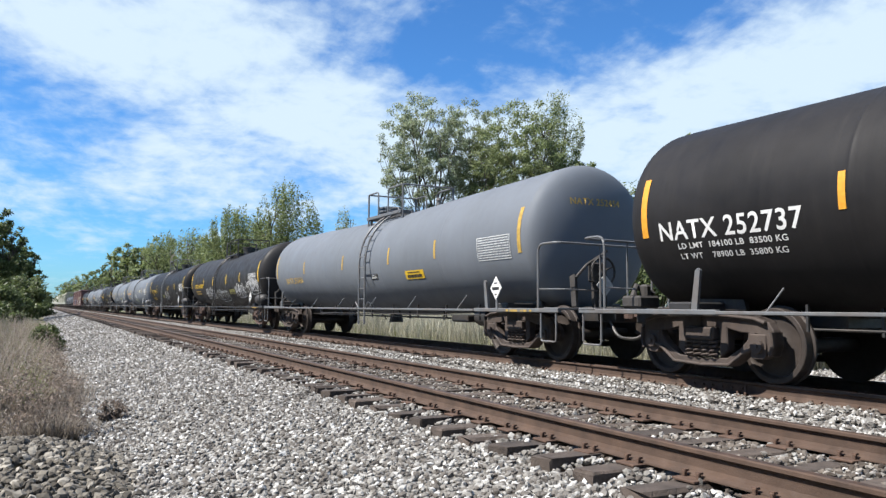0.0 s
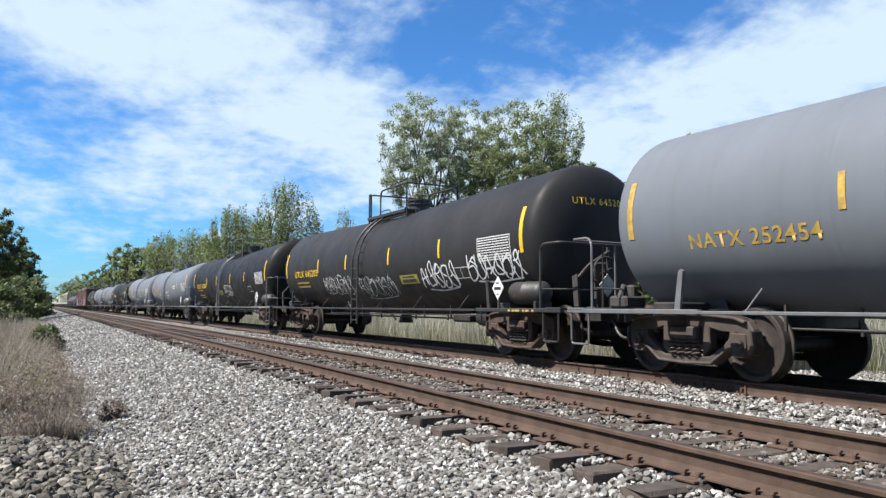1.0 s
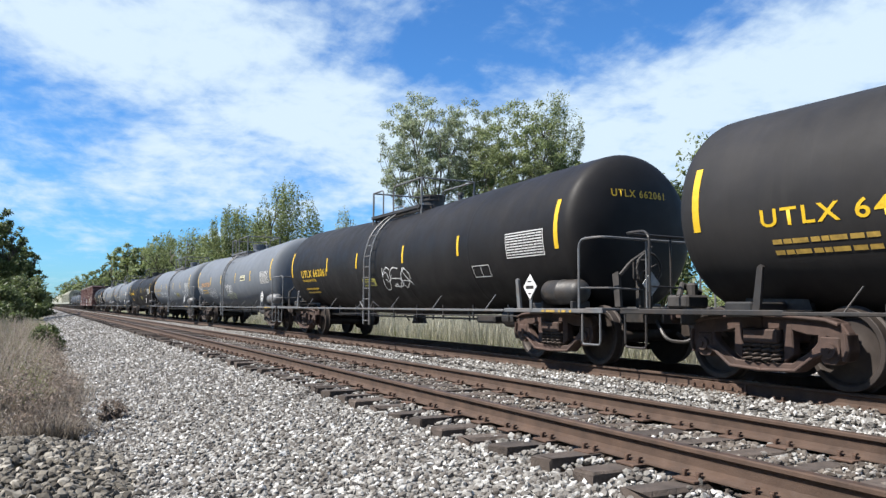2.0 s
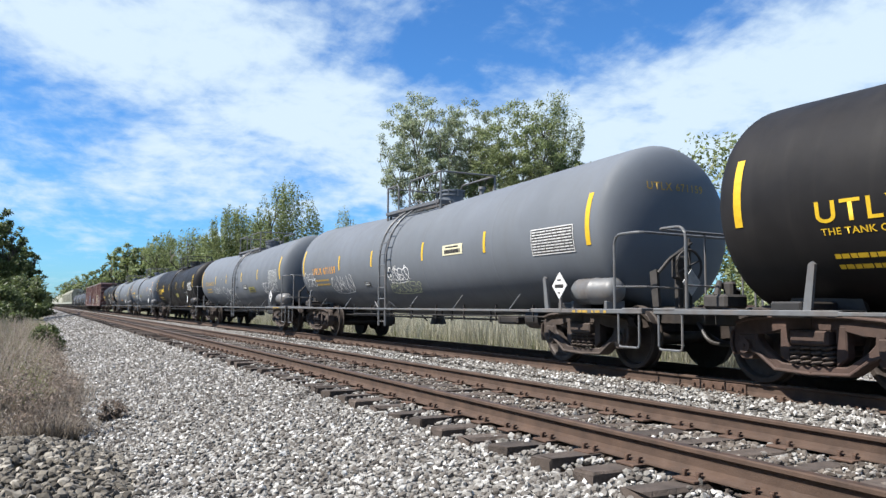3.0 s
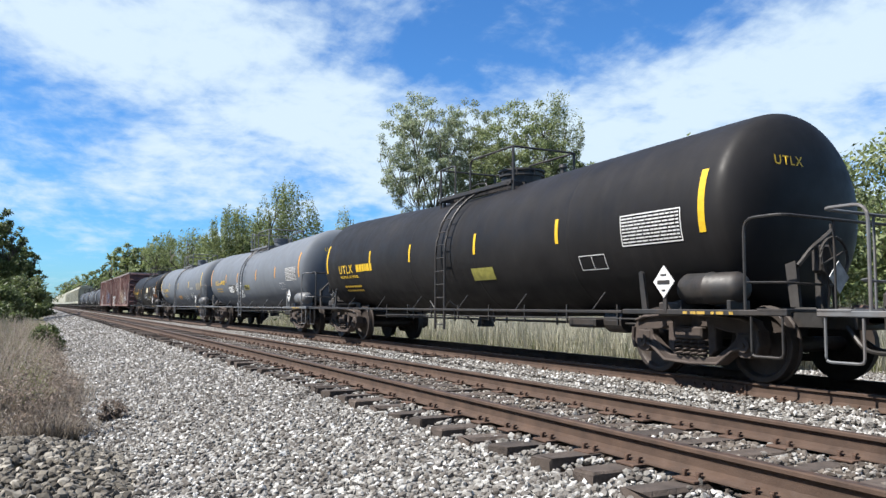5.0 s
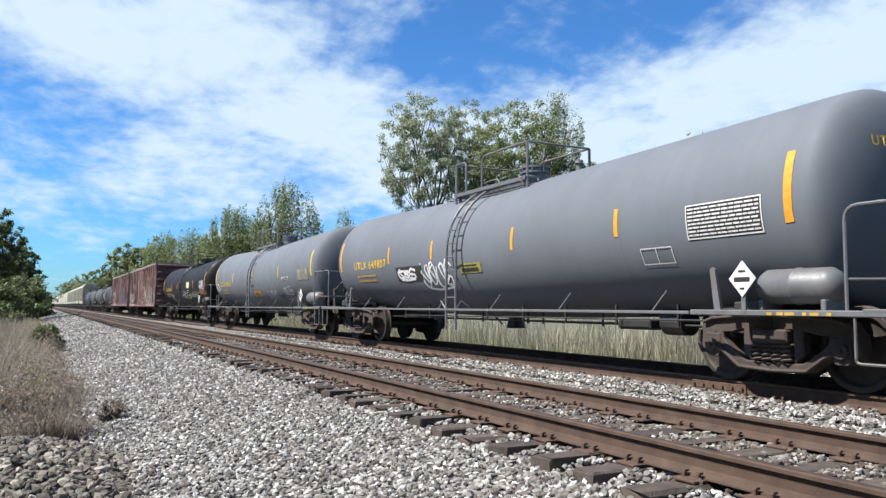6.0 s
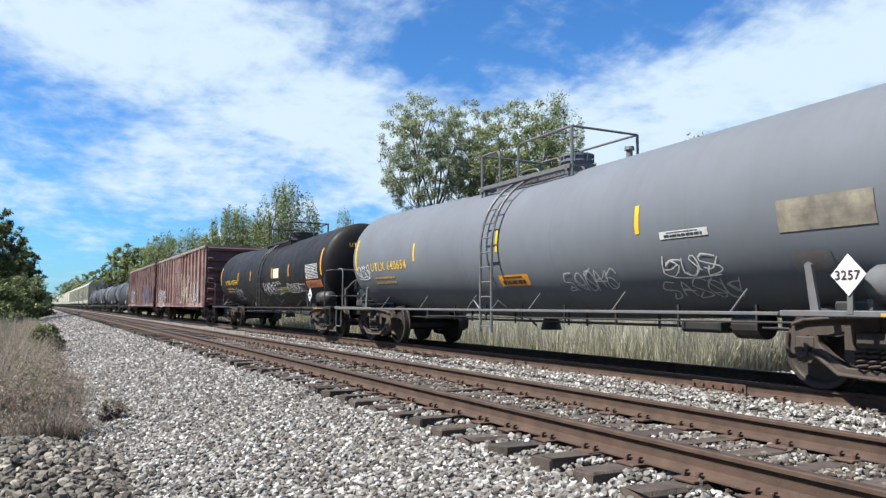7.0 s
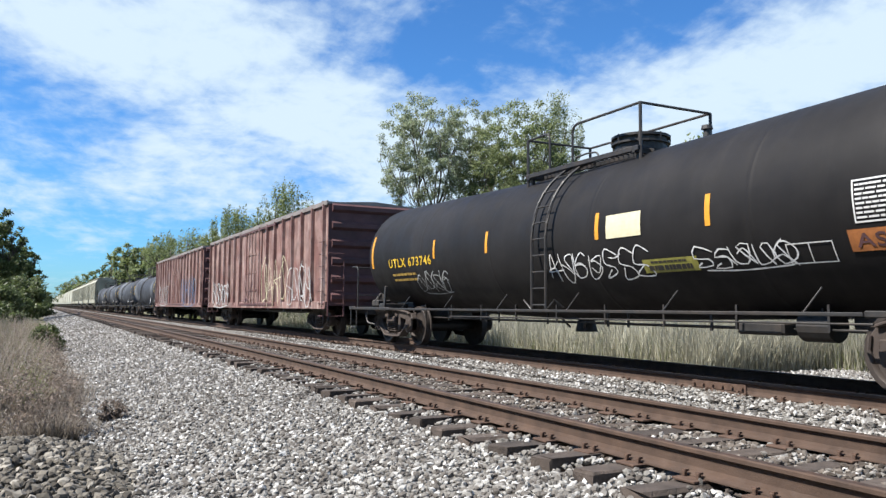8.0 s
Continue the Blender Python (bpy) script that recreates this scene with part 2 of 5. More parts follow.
def leaf_material(name, base, island=0.45):
    mt = material(name, base, 0.55, 0, 0.25, 0.35, 0, 1, island=island)
    nt = mt.node_tree
    b = nt.nodes["Principled BSDF"]
    out = nt.nodes["Material Output"]
    tr = nt.nodes.new("ShaderNodeBsdfTranslucent")
    mx = nt.nodes.new("ShaderNodeMixShader")
    mx.inputs[0].default_value = 0.45
    src = b.inputs["Base Color"].links[0].from_socket
    nt.links.new(src, tr.inputs[0])
    nt.links.new(b.outputs[0], mx.inputs[1])
    nt.links.new(tr.outputs[0], mx.inputs[2])
    nt.links.new(mx.outputs[0], out.inputs[0])
    return mt


M["leaf"] = leaf_material("green_leaves", (0.228, 0.275, 0.108))
M["leaf_pale"] = leaf_material("grey_green_leaves", (0.31, 0.36, 0.21))
M["leaf_dark"] = leaf_material("dark_green_leaves", (0.13, 0.17, 0.062))
M["reed"] = leaf_material("dry_reeds", (0.50, 0.48, 0.37), 0.5)
M["reed_green"] = leaf_material("green_reeds", (0.20, 0.225, 0.075), 0.4)
M["dry_weed"] = leaf_material("dry_weeds", (0.32, 0.275, 0.225), 0.5)
M["twig"] = leaf_material("brown_seed_heads", (0.235, 0.185, 0.15), 0.5)


# ---------------------------------------------------------------- mesh helpers
def mesh_from(name, verts, faces, mat, smooth=False):
    me = bpy.data.meshes.new(name)
    me.from_pydata([tuple(v) for v in verts], [], faces)
    if mat:
        me.materials.append(mat)
    if smooth:
        me.polygons.foreach_set("use_smooth", [True] * len(me.polygons))
    me.update()
    return me


def quad_mesh(name, V, F, mat):
    """Mesh from numpy arrays: V (n,3), F (m,k) with k corners in every face."""
    me = bpy.data.meshes.new(name)
    n, k = F.shape
    me.vertices.add(len(V))
    me.vertices.foreach_set("co", V.astype(np.float32).ravel())
    me.loops.add(n * k)
    me.loops.foreach_set("vertex_index", F.astype(np.int32).ravel())
    me.polygons.add(n)
    me.polygons.foreach_set("loop_start", np.arange(0, n * k, k, dtype=np.int32))
    me.materials.append(mat)
    me.polygons.foreach_set("use_smooth", [False] * n)
    me.update(calc_edges=True)
    return me


def part(name, bm, mat, parent=None, label="", smooth=False):
    """Links a bmesh, or a mesh, as one object under a thing."""
    if isinstance(bm, bpy.types.Mesh):
        me = bm
    else:
        me = bpy.data.meshes.new(name)
        bm.to_mesh(me)
        bm.free()
        if mat:
            me.materials.append(mat)
        if smooth:
            me.polygons.foreach_set("use_smooth", [True] * len(me.polygons))
    ob = new(name, me)
    ob.parent = parent
    if label:
        ob["label"] = label
    return ob


def thing(name, label, category, group="", kind="", at=None):
    e = new(name)
    e.empty_display_size = 0.3
    tagged(e, label, category, group, kind)
    if at:
        e.location = at
    return e


def box(bm, x0, x1, y0, y1, z0, z1, bevel=0.0):
    r = bmesh.ops.create_cube(bm, size=1.0, matrix=Matrix.LocRotScale(((x0 + x1) / 2, (y0 + y1) / 2, (z0 + z1) / 2), None, (abs(x1 - x0), abs(y1 - y0), abs(z1 - z0))))
    if bevel:
        edges = list({e for v in r["verts"] for e in v.link_edges})
        bmesh.ops.bevel(bm, geom=edges, offset=bevel, segments=1, affect="EDGES")
    return bm


def tube(bm, pts, r, n=8, r_end=None, cap=True):
    """A round bar along a list of points."""
    pts = [Vector(p) for p in pts]
    rings = []
    up = Vector((0.12, 0.31, 0.94))
    for i, p in enumerate(pts):
        d = (pts[min(i + 1, len(pts) - 1)] - pts[max(i - 1, 0)]).normalized()
        a = d.cross(up)
        if a.length < 0.05:
            a = d.cross(Vector((1, 0, 0)))
        a.normalize()
        b = d.cross(a)
        rr = r if r_end is None else r + (r_end - r) * i / (len(pts) - 1)
        rings.append([bm.verts.new(p + a * rr * math.cos(2 * math.pi * k / n) + b * rr * math.sin(2 * math.pi * k / n)) for k in range(n)])
    for q0, q1 in zip(rings, rings[1:]):
        for k in range(n):
            bm.faces.new((q0[k], q0[(k + 1) % n], q1[(k + 1) % n], q1[k]))
    if cap:
        bm.faces.new(rings[0][::-1])
        bm.faces.new(rings[-1])
    return bm


def rounded(pts, r=0.12, n=4):
    """Path with its inner corners rounded."""
    pts = [Vector(p) for p in pts]
    out = [pts[0]]
    for a, b, c in zip(pts, pts[1:], pts[2:]):
        d0, d1 = (a - b), (c - b)
        k = min(r, d0.length / 2, d1.length / 2)
        p0, p1 = b + d0.normalized() * k, b + d1.normalized() * k
        for i in range(n + 1):
            t = i / n
            out.append(p0 * (1 - t) ** 2 + b * 2 * t * (1 - t) + p1 * t ** 2)
    out.append(pts[-1])
    return out


def lathe_y(bm, profile, n=48, x=0.0, z=0.0):
    """Surface of revolution about an axis along y; profile of (y, radius)."""
    rings = []
    for y, r in profile:
        if r < 1e-4:
            rings.append([bm.verts.new((x, y, z))])
        else:
            rings.append([bm.verts.new((x + r * math.cos(2 * math.pi * k / n), y, z + r * math.sin(2 * math.pi * k / n))) for k in range(n)])
    for a, b in zip(rings, rings[1:]):
        for k in range(n):
            p, q = k, (k + 1) % n
            if len(a) == 1 and len(b) == 1:
                continue
            if len(a) == 1:
                bm.faces.new((a[0], b[q], b[p]))
            elif len(b) == 1:
                bm.faces.new((a[p], a[q], b[0]))
            else:
                bm.faces.new((a[p], a[q], b[q], b[p]))
    bmesh.ops.recalc_face_normals(bm, faces=bm.faces[:])
    return bm


def extrude_yz(bm, poly, x0, x1):
    """A plate with outline poly of (y, z), thick from x0 to x1."""
    a = [bm.verts.new((x0, y, z)) for y, z in poly]
    b = [bm.verts.new((x1, y, z)) for y, z in poly]
    n = len(poly)
    fs = [bm.faces.new(a), bm.faces.new(b[::-1])]
    for i in range(n):
        fs.append(bm.faces.new((a[i], b[i], b[(i + 1) % n], a[(i + 1) % n])))
    bmesh.ops.recalc_face_normals(bm, faces=fs)
    return bm


# ---------------------------------------------------------------- ground and track
XA, XB, HALF = 4.484, 8.501, 0.7525
CAR_X = XB


BEND = 0.0135


def bend(y):
    """The line turns a little to the near side as it goes away."""
    if y < 10.0:
        return 0.0
    if y < 40.0:
        return -BEND * (y - 10.0) ** 2 / 60.0
    return -BEND * (y - 25.0)


def heading(y):
    """Turn of the line at y, in degrees."""
    return math.degrees(math.atan(BEND * min(max((y - 10.0) / 30.0, 0.0), 1.0)))


def bed_height(x, y):
    """Height of the ballast bed across the line."""
    if x < 3.45:
        t = min((3.45 - x) / 3.2, 1.0)
        z = -0.240 - 0.035 * min((3.45 - x) / 0.3, 1.0) - 0.42 * t ** 1.25
    elif x > 10.1:
        t = min((x - 10.1) / 1.6, 1.0)
        z = -0.235 - 0.45 * t
    else:
        z = -0.225
        if 5.3 < x < 7.75:
            z = -0.19
        if 6.0 < x < 6.9:
            z -= 0.05
    return z + 0.025 * noise.noise((x * 0.9, y * 0.7, 0.0))


def make_ground():
    xs = [-900, -300, -100, -40, -15, -6, -2, 1, 4, 8, 11, 12.5, 15, 20, 40, 100, 300, 900]
    ys = [-200, -60, -20, -5, 5, 12, 20, 40, 80, 160, 300, 600, 1200, 2500]
    V = [(x, y, -0.78 + (0.1 * noise.noise((x * 0.08, y * 0.08, 3.0)) if abs(x) > 14 else 0.0)) for y in ys for x in xs]
    n = len(xs)
    F = [(j * n + i, j * n + i + 1, (j + 1) * n + i + 1, (j + 1) * n + i) for j in range(len(ys) - 1) for i in range(n - 1)]
    g = new("ground", mesh_from("ground", V, F, M["soil"], True))
    tagged(g, "flat rough ground of soil and dry grass beside the railway", "ground", kind="structure")


def make_bed():
    xs = [0.3, 0.6, 0.95, 1.3, 1.8, 2.3, 2.8, 3.2, 4.0, 4.8, 5.6, 6.0, 6.8, 7.2, 8.0, 9.0, 10.0, 10.6, 11.2, 11.8]
    ys = [-14 + 0.6 * i for i in range(80)] + [36, 42, 50, 60, 75, 95, 120, 160, 220, 300, 420, 600, 900]
    V = []
    for y in ys:
        for i, x in enumerate(xs):
            e = 0.25 * noise.noise((y * 0.35, 4.0, 1.0)) if i in (0, len(xs) - 1) else 0.0
            V.append((x + e + bend(y), y, bed_height(x, y) if 0 < i < len(xs) - 1 else -0.82))
    n = len(xs)
    F = [(j * n + i, j * n + i + 1, (j + 1) * n + i + 1, (j + 1) * n + i) for j in range(len(ys) - 1) for i in range(n - 1)]
    b = new("ballast_bed", mesh_from("ballast_bed", V, F, M["ballast_bed"], True))
    tagged(b, "wide bed of pale crushed stone under both railway tracks", "ballast", kind="structure")


def stones(name, spots, mat, label, category="gravel", near=(99.0, 99.0)):
    """Many loose stones in one mesh: spots of (x, y, z, size)."""
    fine = [p for p in spots if p[1] < near[1] and p[0] < near[0]]
    coarse = [p for p in spots if not (p[1] < near[1] and p[0] < near[0])]
    made = []
    for group, full in ((fine, True), (coarse, False)):
        if group:
            made.append(stone_arrays(np.array(group), full))
    V = np.concatenate([m[0] for m in made])
    F = made[0][1] if len(made) == 1 else np.concatenate([made[0][1], made[1][1] + len(made[0][0])])
    ob = new(name, quad_mesh(name, V, F, mat))
    tagged(ob, label, category, kind="stuff")
    return ob


def stone_arrays(S, full):
    if full:
        bm = bmesh.new()
        bmesh.ops.create_icosphere(bm, subdivisions=1, radius=1.0)
        base_v = np.array([v.co[:] for v in bm.verts])
        base_f = np.array([[v.index for v in f.verts] for f in bm.faces])
        bm.free()
    else:
        base_v = np.array([(1, 0.2, 0), (-0.2, 1, 0.1), (-1, -0.2, 0), (0.2, -1, -0.1), (0.1, 0.1, 1), (0, 0, -1)], float)
        base_f = np.array([(0, 1, 4), (1, 2, 4), (2, 3, 4), (3, 0, 4), (1, 0, 5), (2, 1, 5), (3, 2, 5), (0, 3, 5)])
    rng = np.random.default_rng(len(S))
    n, k = len(S), len(base_v)
    jag = base_v[None] * rng.uniform(0.62, 1.25, (n, k, 1)) * rng.uniform(0.6, 1.25, (n, 1, 3))
    a = rng.uniform(0, 2 * np.pi, n)
    c, s = np.cos(a), np.sin(a)
    x, y = jag[:, :, 0] * c[:, None] - jag[:, :, 1] * s[:, None], jag[:, :, 0] * s[:, None] + jag[:, :, 1] * c[:, None]
    tilt = rng.uniform(-0.7, 0.7, n)
    ct, st = np.cos(tilt)[:, None], np.sin(tilt)[:, None]
    z = jag[:, :, 2] * 0.8
    x, z = x * ct - z * st, x * st + z * ct
    V = np.stack([x, y, z], -1) * S[:, None, 3:4] + S[:, None, :3]
    F = base_f[None] + (np.arange(n) * k)[:, None, None]
    return V.reshape(-1, 3), F.reshape(-1, 3)


def scatter_ballast():
    rng = random.Random(5)
    spots, rusty = [], []

    def fill(x0, x1, y0, y1, per, size, skip_ties=None):
        for _ in range(int((x1 - x0) * (y1 - y0) * per)):
            x, y = rng.uniform(x0, x1), rng.uniform(y0, y1)
            z = bed_height(x, y) + rng.uniform(-0.012, 0.022)
            if skip_ties is not None:
                ph = ((y - TIE0) / TIE_STEP) % 1.0
                if (ph < 0.24 or ph > 0.76) and abs(x - skip_ties) < 1.3 and not 5.35 < x < 7.7 and rng.random() < 0.93:
                    continue
                if abs(abs(x - skip_ties) - HALF) < 0.09:
                    continue
                z += 0.012
            inner = skip_ties is not None and abs(x - skip_ties) < 0.9
            (rusty if inner and rng.random() < 0.75 else spots).append((x + bend(y), y, z, size * rng.uniform(0.6, 1.35)))

    fill(0.35, 3.22, 3.5, 9.0, 940, 0.0255)
    fill(0.35, 3.22, 9.0, 17.0, 560, 0.029)
    fill(0.35, 3.15, 17.0, 34.0, 180, 0.040)
    fill(0.3, 3.15, 34.0, 60.0, 70, 0.055)
    fill(0.2, 3.15, 60.0, 110.0, 22, 0.085)
    fill(3.15, 5.85, 2.5, 12.0, 560, 0.028, XA)
    fill(3.15, 5.85, 12.0, 26.0, 240, 0.032, XA)
    fill(5.8, 7.2, 2.5, 13.0, 560, 0.031)
    fill(5.8, 7.2, 13.0, 30.0, 240, 0.035)
    fill(7.2, 9.8, 2.5, 14.0, 420, 0.030, XB)
    fill(9.8, 11.8, 2.5, 22.0, 260, 0.034)
    stones("ballast_stones", spots, M["stone"], "pale grey and white crushed limestone ballast lying loose", near=(6.2, 8.5))
    stones("rusty_ballast_stones", rusty, M["rusty_stone"], "brown rust-stained crushed stone between the rails")
    pile = []
    for _ in range(7000):
        x, y = rng.uniform(-1.6, 1.0), rng.uniform(5.0, 10.6)
        k = ((x + 0.45) / 1.35) ** 2 + ((y - 7.4) / 2.9) ** 2
        if k > 1:
            continue
        h = 0.34 * (1 - k) ** 0.7
        pile.append((x, y, -0.74 + h * rng.uniform(0.75, 1.0), rng.uniform(0.026, 0.056)))
    stones("stone_heap", pile, M["dark_stone"], "low heap of darker grey broken stones beside the ballast")
    far = []
    for _ in range(4200):
        x, y = rng.uniform(11.8, 17.5), rng.uniform(6.0, 12.5)
        far.append((x, y, -0.52 if 12.6 < x < 17.2 and 6.1 < y < 12.2 else -0.75, rng.uniform(0.03, 0.06)))
    stones("gravel_patch", far, M["stone"], "patch of pale gravel behind the far track beside the reeds", near=(0, 0))


TIE0, TIE_STEP = 0.45, 0.535
RAIL_H = 0.172


def rail_profile():
    """Half outline of a flat-bottomed rail, top at z 0."""
    right = [(0.037, -0.008), (0.0375, -0.030), (0.012, -0.044), (0.0085, -0.075), (0.0085, -0.120), (0.020, -0.147), (0.070, -0.162), (0.071, -RAIL_H)]
    top = [(0.028, 0.0)]
    pts = top + right
    return [(-x, z) for x, z in pts][::-1] + pts


def make_rail(x, parent, y0=-14.0, y1=900.0):
    pr = rail_profile()
    ys = [y0, 10, 13, 16, 19, 22, 25, 28, 31, 34, 37, 40, 120, 400, y1]
    V = [(x + px + bend(y), y, pz) for y in ys for px, pz in pr]
    n = len(pr)
    F = [(j * n + i, j * n + (i + 1) % n, (j + 1) * n + (i + 1) % n, (j + 1) * n + i) for j in range(len(ys) - 1) for i in range(n)]
    me = mesh_from("rail", V, F, M["rail_side"])
    me.materials.append(M["rail_head"])
    top = n // 2
    for p in me.polygons:
        i = p.index % n
        if i in (top - 1,):
            p.material_index = 1
    ob = part("rail", me, None, parent)
    return ob


def make_track(name, xc, label):
    root = tagged(new(name), label, "railway track", kind="structure")
    for sx in (-HALF, HALF):
        make_rail(xc + sx, root)
    # one tie mesh in three lengths of wear, shared
    kinds = []
    rr = random.Random(11)
    for k in range(4):
        bm = bmesh.new()
        box(bm, -1.29, 1.29, -0.112, 0.112, -0.17, 0.0, 0.012)
        for v in bm.verts:
            v.co.y += rr.uniform(-0.012, 0.012)
            v.co.z += rr.uniform(-0.008, 0.008)
            v.co.x += rr.uniform(-0.03, 0.03)
        me = bpy.data.meshes.new("tie")
        bm.to_mesh(me)
        bm.free()
        me.materials.append(M["tie"])
        kinds.append(me)
    bm = bmesh.new()
    box(bm, -0.17, 0.17, -0.095, 0.095, -0.012, 0.006, 0.004)
    for sx in (-0.095, 0.095):
        for sy in (-0.06, 0.06):
            box(bm, sx - 0.014, sx + 0.014, sy - 0.012, sy + 0.012, 0.0, 0.045, 0.004)
            box(bm, sx - 0.024 * (1 if sx > 0 else 0.4), sx + 0.024 * (0.4 if sx > 0 else 1), sy - 0.017, sy + 0.017, 0.036, 0.05)
    plate = bpy.data.meshes.new("tie_plate")
    bm.to_mesh(plate)
    bm.free()
    plate.materials.append(M["plate"])
    n_near = 84
    V, F = [], []
    for i in range(-12, 700):
        y = TIE0 + i * TIE_STEP + rr.uniform(-0.03, 0.03)
        dx, rz = rr.uniform(-0.05, 0.05), rr.uniform(-1.2, 1.2)
        if i < n_near:
            t = part("tie", kinds[i % 4], None, root)
            t.location, t.rotation_euler = (xc + dx + bend(y), y, -RAIL_H - 0.014 + rr.uniform(-0.03, 0.004)), (0, 0, radians(rz + heading(y)))
            if 0 <= y < 30:
                for sx in (-HALF, HALF):
                    pl = part("tie_plate", plate, None, root)
                    pl.location = (xc + sx + bend(y), y, -RAIL_H - 0.006)
        else:
            b = len(V)
            V += [(xc + dx + bend(y) + sx * 1.29, y + sy * 0.11, -RAIL_H - 0.012 - dz) for dz in (0, 0.12) for sx, sy in ((-1, -1), (1, -1), (1, 1), (-1, 1))]
            F += [(b, b + 1, b + 2, b + 3), (b, b + 4, b + 5, b + 1), (b + 2, b + 6, b + 7, b + 3), (b + 3, b + 7, b + 4, b)]
    ob = part("far_ties", mesh_from("far_ties", V, F, M["tie"]), None, root)
    ob["kind"] = "stuff"
    return root


def joint_bar(root, x, y):
    bm = bmesh.new()
    for s in (-1, 1):
        box(bm, x + s * 0.012, x + s * 0.032, y - 0.45, y + 0.45, -0.145, -0.046, 0.006)
        for k in range(-2, 4):
            yy = y - 0.08 + k * 0.16
            bmesh.ops.create_cone(bm, segments=6, radius1=0.018, radius2=0.018, depth=0.03, cap_ends=True,
                                  matrix=Matrix.Translation((x + s * 0.045, yy, -0.095)) @ Matrix.Rotation(math.pi / 2, 4, "Y"))
    part("joint_bar", bm, M["plate"], root)


make_ground()
make_bed()
crossing = bmesh.new()
box(crossing, -60.0, 1.4, 150.0, 154.0, -0.80, -0.52, 0.05)
tagged(part("crossing_road", crossing, M["asphalt"]), "narrow dark asphalt road that meets the railway", "road", kind="structure")
bank = bmesh.new()
box(bank, 12.2, 17.6, 5.8, 12.5, -0.85, -0.53, 0.25)
tagged(part("gravel_bank", bank, M["ballast_bed"]), "low bank of pale gravel beyond the far track", "gravel", kind="structure")
near_track = make_track("railway_track_near", XA, "rusty empty railway track on weathered wooden ties")
far_track = make_track("railway_track_far", XB, "railway track on wooden ties carrying the freight train")
joint_bar(far_track, XB - HALF, 7.3)
scatter_ballast()


# ---------------------------------------------------------------- rolling stock
SPEED = 18.8
R_TANK, Z_TANK = 1.32, 2.15
R_WHEEL = 0.457
HEAD_DEEP, HEAD_FULL = 0.42, 2.5      # dished heads with a tight shoulder


def sag(y):
    """The shells slope down from both ends to the outlet at the middle."""
    return -0.15 * max(0.0, 1.0 - abs(y) / 7.0)


def wrap(y, v, lift=0.012, side=-1, r=R_TANK, zc=Z_TANK):
    """Point on the tank's flank: y along the car, v metres up the shell from mid height."""
    a = (v - 0.85 * sag(y)) / r
    zc = zc + sag(y)
    return ((r + lift) * math.cos(a) * side, y, zc + (r + lift) * math.sin(a))


def patch(bm, y0, y1, v0, v1, lift=0.008, nv=6, lean=0.0):
    """A thin painted patch or decal that follows the shell."""
    rows = []
    for i in range(nv + 1):
        v = v0 + (v1 - v0) * i / nv
        rows.append((bm.verts.new(wrap(y0 + lean * v, v, lift)), bm.verts.new(wrap(y1 + lean * v, v, lift))))
    for a, b in zip(rows, rows[1:]):
        bm.faces.new((a[0], b[0], b[1], a[1]))
    return bm


def text_mesh(body, size):
    cu = bpy.data.curves.new("lettering", "FONT")
    cu.body, cu.size = body, size
    cu.space_character = 1.2 if body.startswith("UTLX") else 1.08
    cu.offset = size * 0.014
    ob = bpy.data.objects.new("lettering", cu)
    scene.collection.objects.link(ob)
    dg = bpy.context.evaluated_depsgraph_get()
    me = bpy.data.meshes.new_from_object(ob.evaluated_get(dg))
    bpy.data.objects.remove(ob)
    bpy.data.curves.remove(cu)
    return me


def lettering(car, body, y, v, size, mat, wide=1.0, name="lettering", label="", lift=0.006):
    """Words on the flank that faces the near track; reads towards -y, from y on."""
    me = text_mesh(body, size)
    for p in me.vertices:
        u, h = p.co.x * wide, p.co.y
        p.co = wrap(y - u, v + h, lift)
    me.materials.clear()
    me.materials.append(mat)
    return part(name, me, None, car, label)


def bars(car, y, v, w, h, rows, cols, mat, gap=0.4, frame_w=0.0, name="stencil_bars", lift=0.007):
    """Unreadable small lettering as plain bars, in rows."""
    bm = bmesh.new()
    rr = random.Random(int(abs(y * 97) + rows))
    rh = h / rows
    for i in range(rows):
        u = 0.0
        while u < w - 0.02:
            ln = min(rr.uniform(0.5, 1.6) * w / cols, w - u)
            y0, y1, v0, v1 = y - u - ln * 0.86, y - u, v + h - (i + 1) * rh + rh * gap * 0.5, v + h - i * rh - rh * gap * 0.5
            patch(bm, y0, y1, v0, v1, lift, 1)
            u += ln
    if frame_w:
        for a in ((y - w - 0.03, y + 0.03, v - 0.03, v - 0.03 + frame_w), (y - w - 0.03, y + 0.03, v + h + 0.03 - frame_w, v + h + 0.03),
                  (y - w - 0.03, y - w - 0.03 + frame_w, v - 0.03, v + h + 0.03), (y + 0.03 - frame_w, y + 0.03, v - 0.03, v + h + 0.03)):
            patch(bm, a[0], a[1], a[2], a[3], 0.010, 5)
    return part(name, bm, mat, car)


def ribbon(bm, pts, width, put):
    """A flat brush stroke along pts of (u, v), laid on a surface by put(u, v)."""
    prev = None
    n = len(pts)
    for i, (u, v) in enumerate(pts):
        u0, v0 = pts[max(i - 1, 0)]
        u1, v1 = pts[min(i + 1, n - 1)]
        dx, dy = u1 - u0, v1 - v0
        ln = math.hypot(dx, dy) or 1.0
        w = width * (0.75 + 0.5 * math.sin(i * 0.7) ** 2) * 0.5
        a, b = bm.verts.new(put(u - dy / ln * w, v + dx / ln * w)), bm.verts.new(put(u + dy / ln * w, v - dx / ln * w))
        if prev:
            bm.faces.new((prev[0], a, b, prev[1]))
        prev = (a, b)


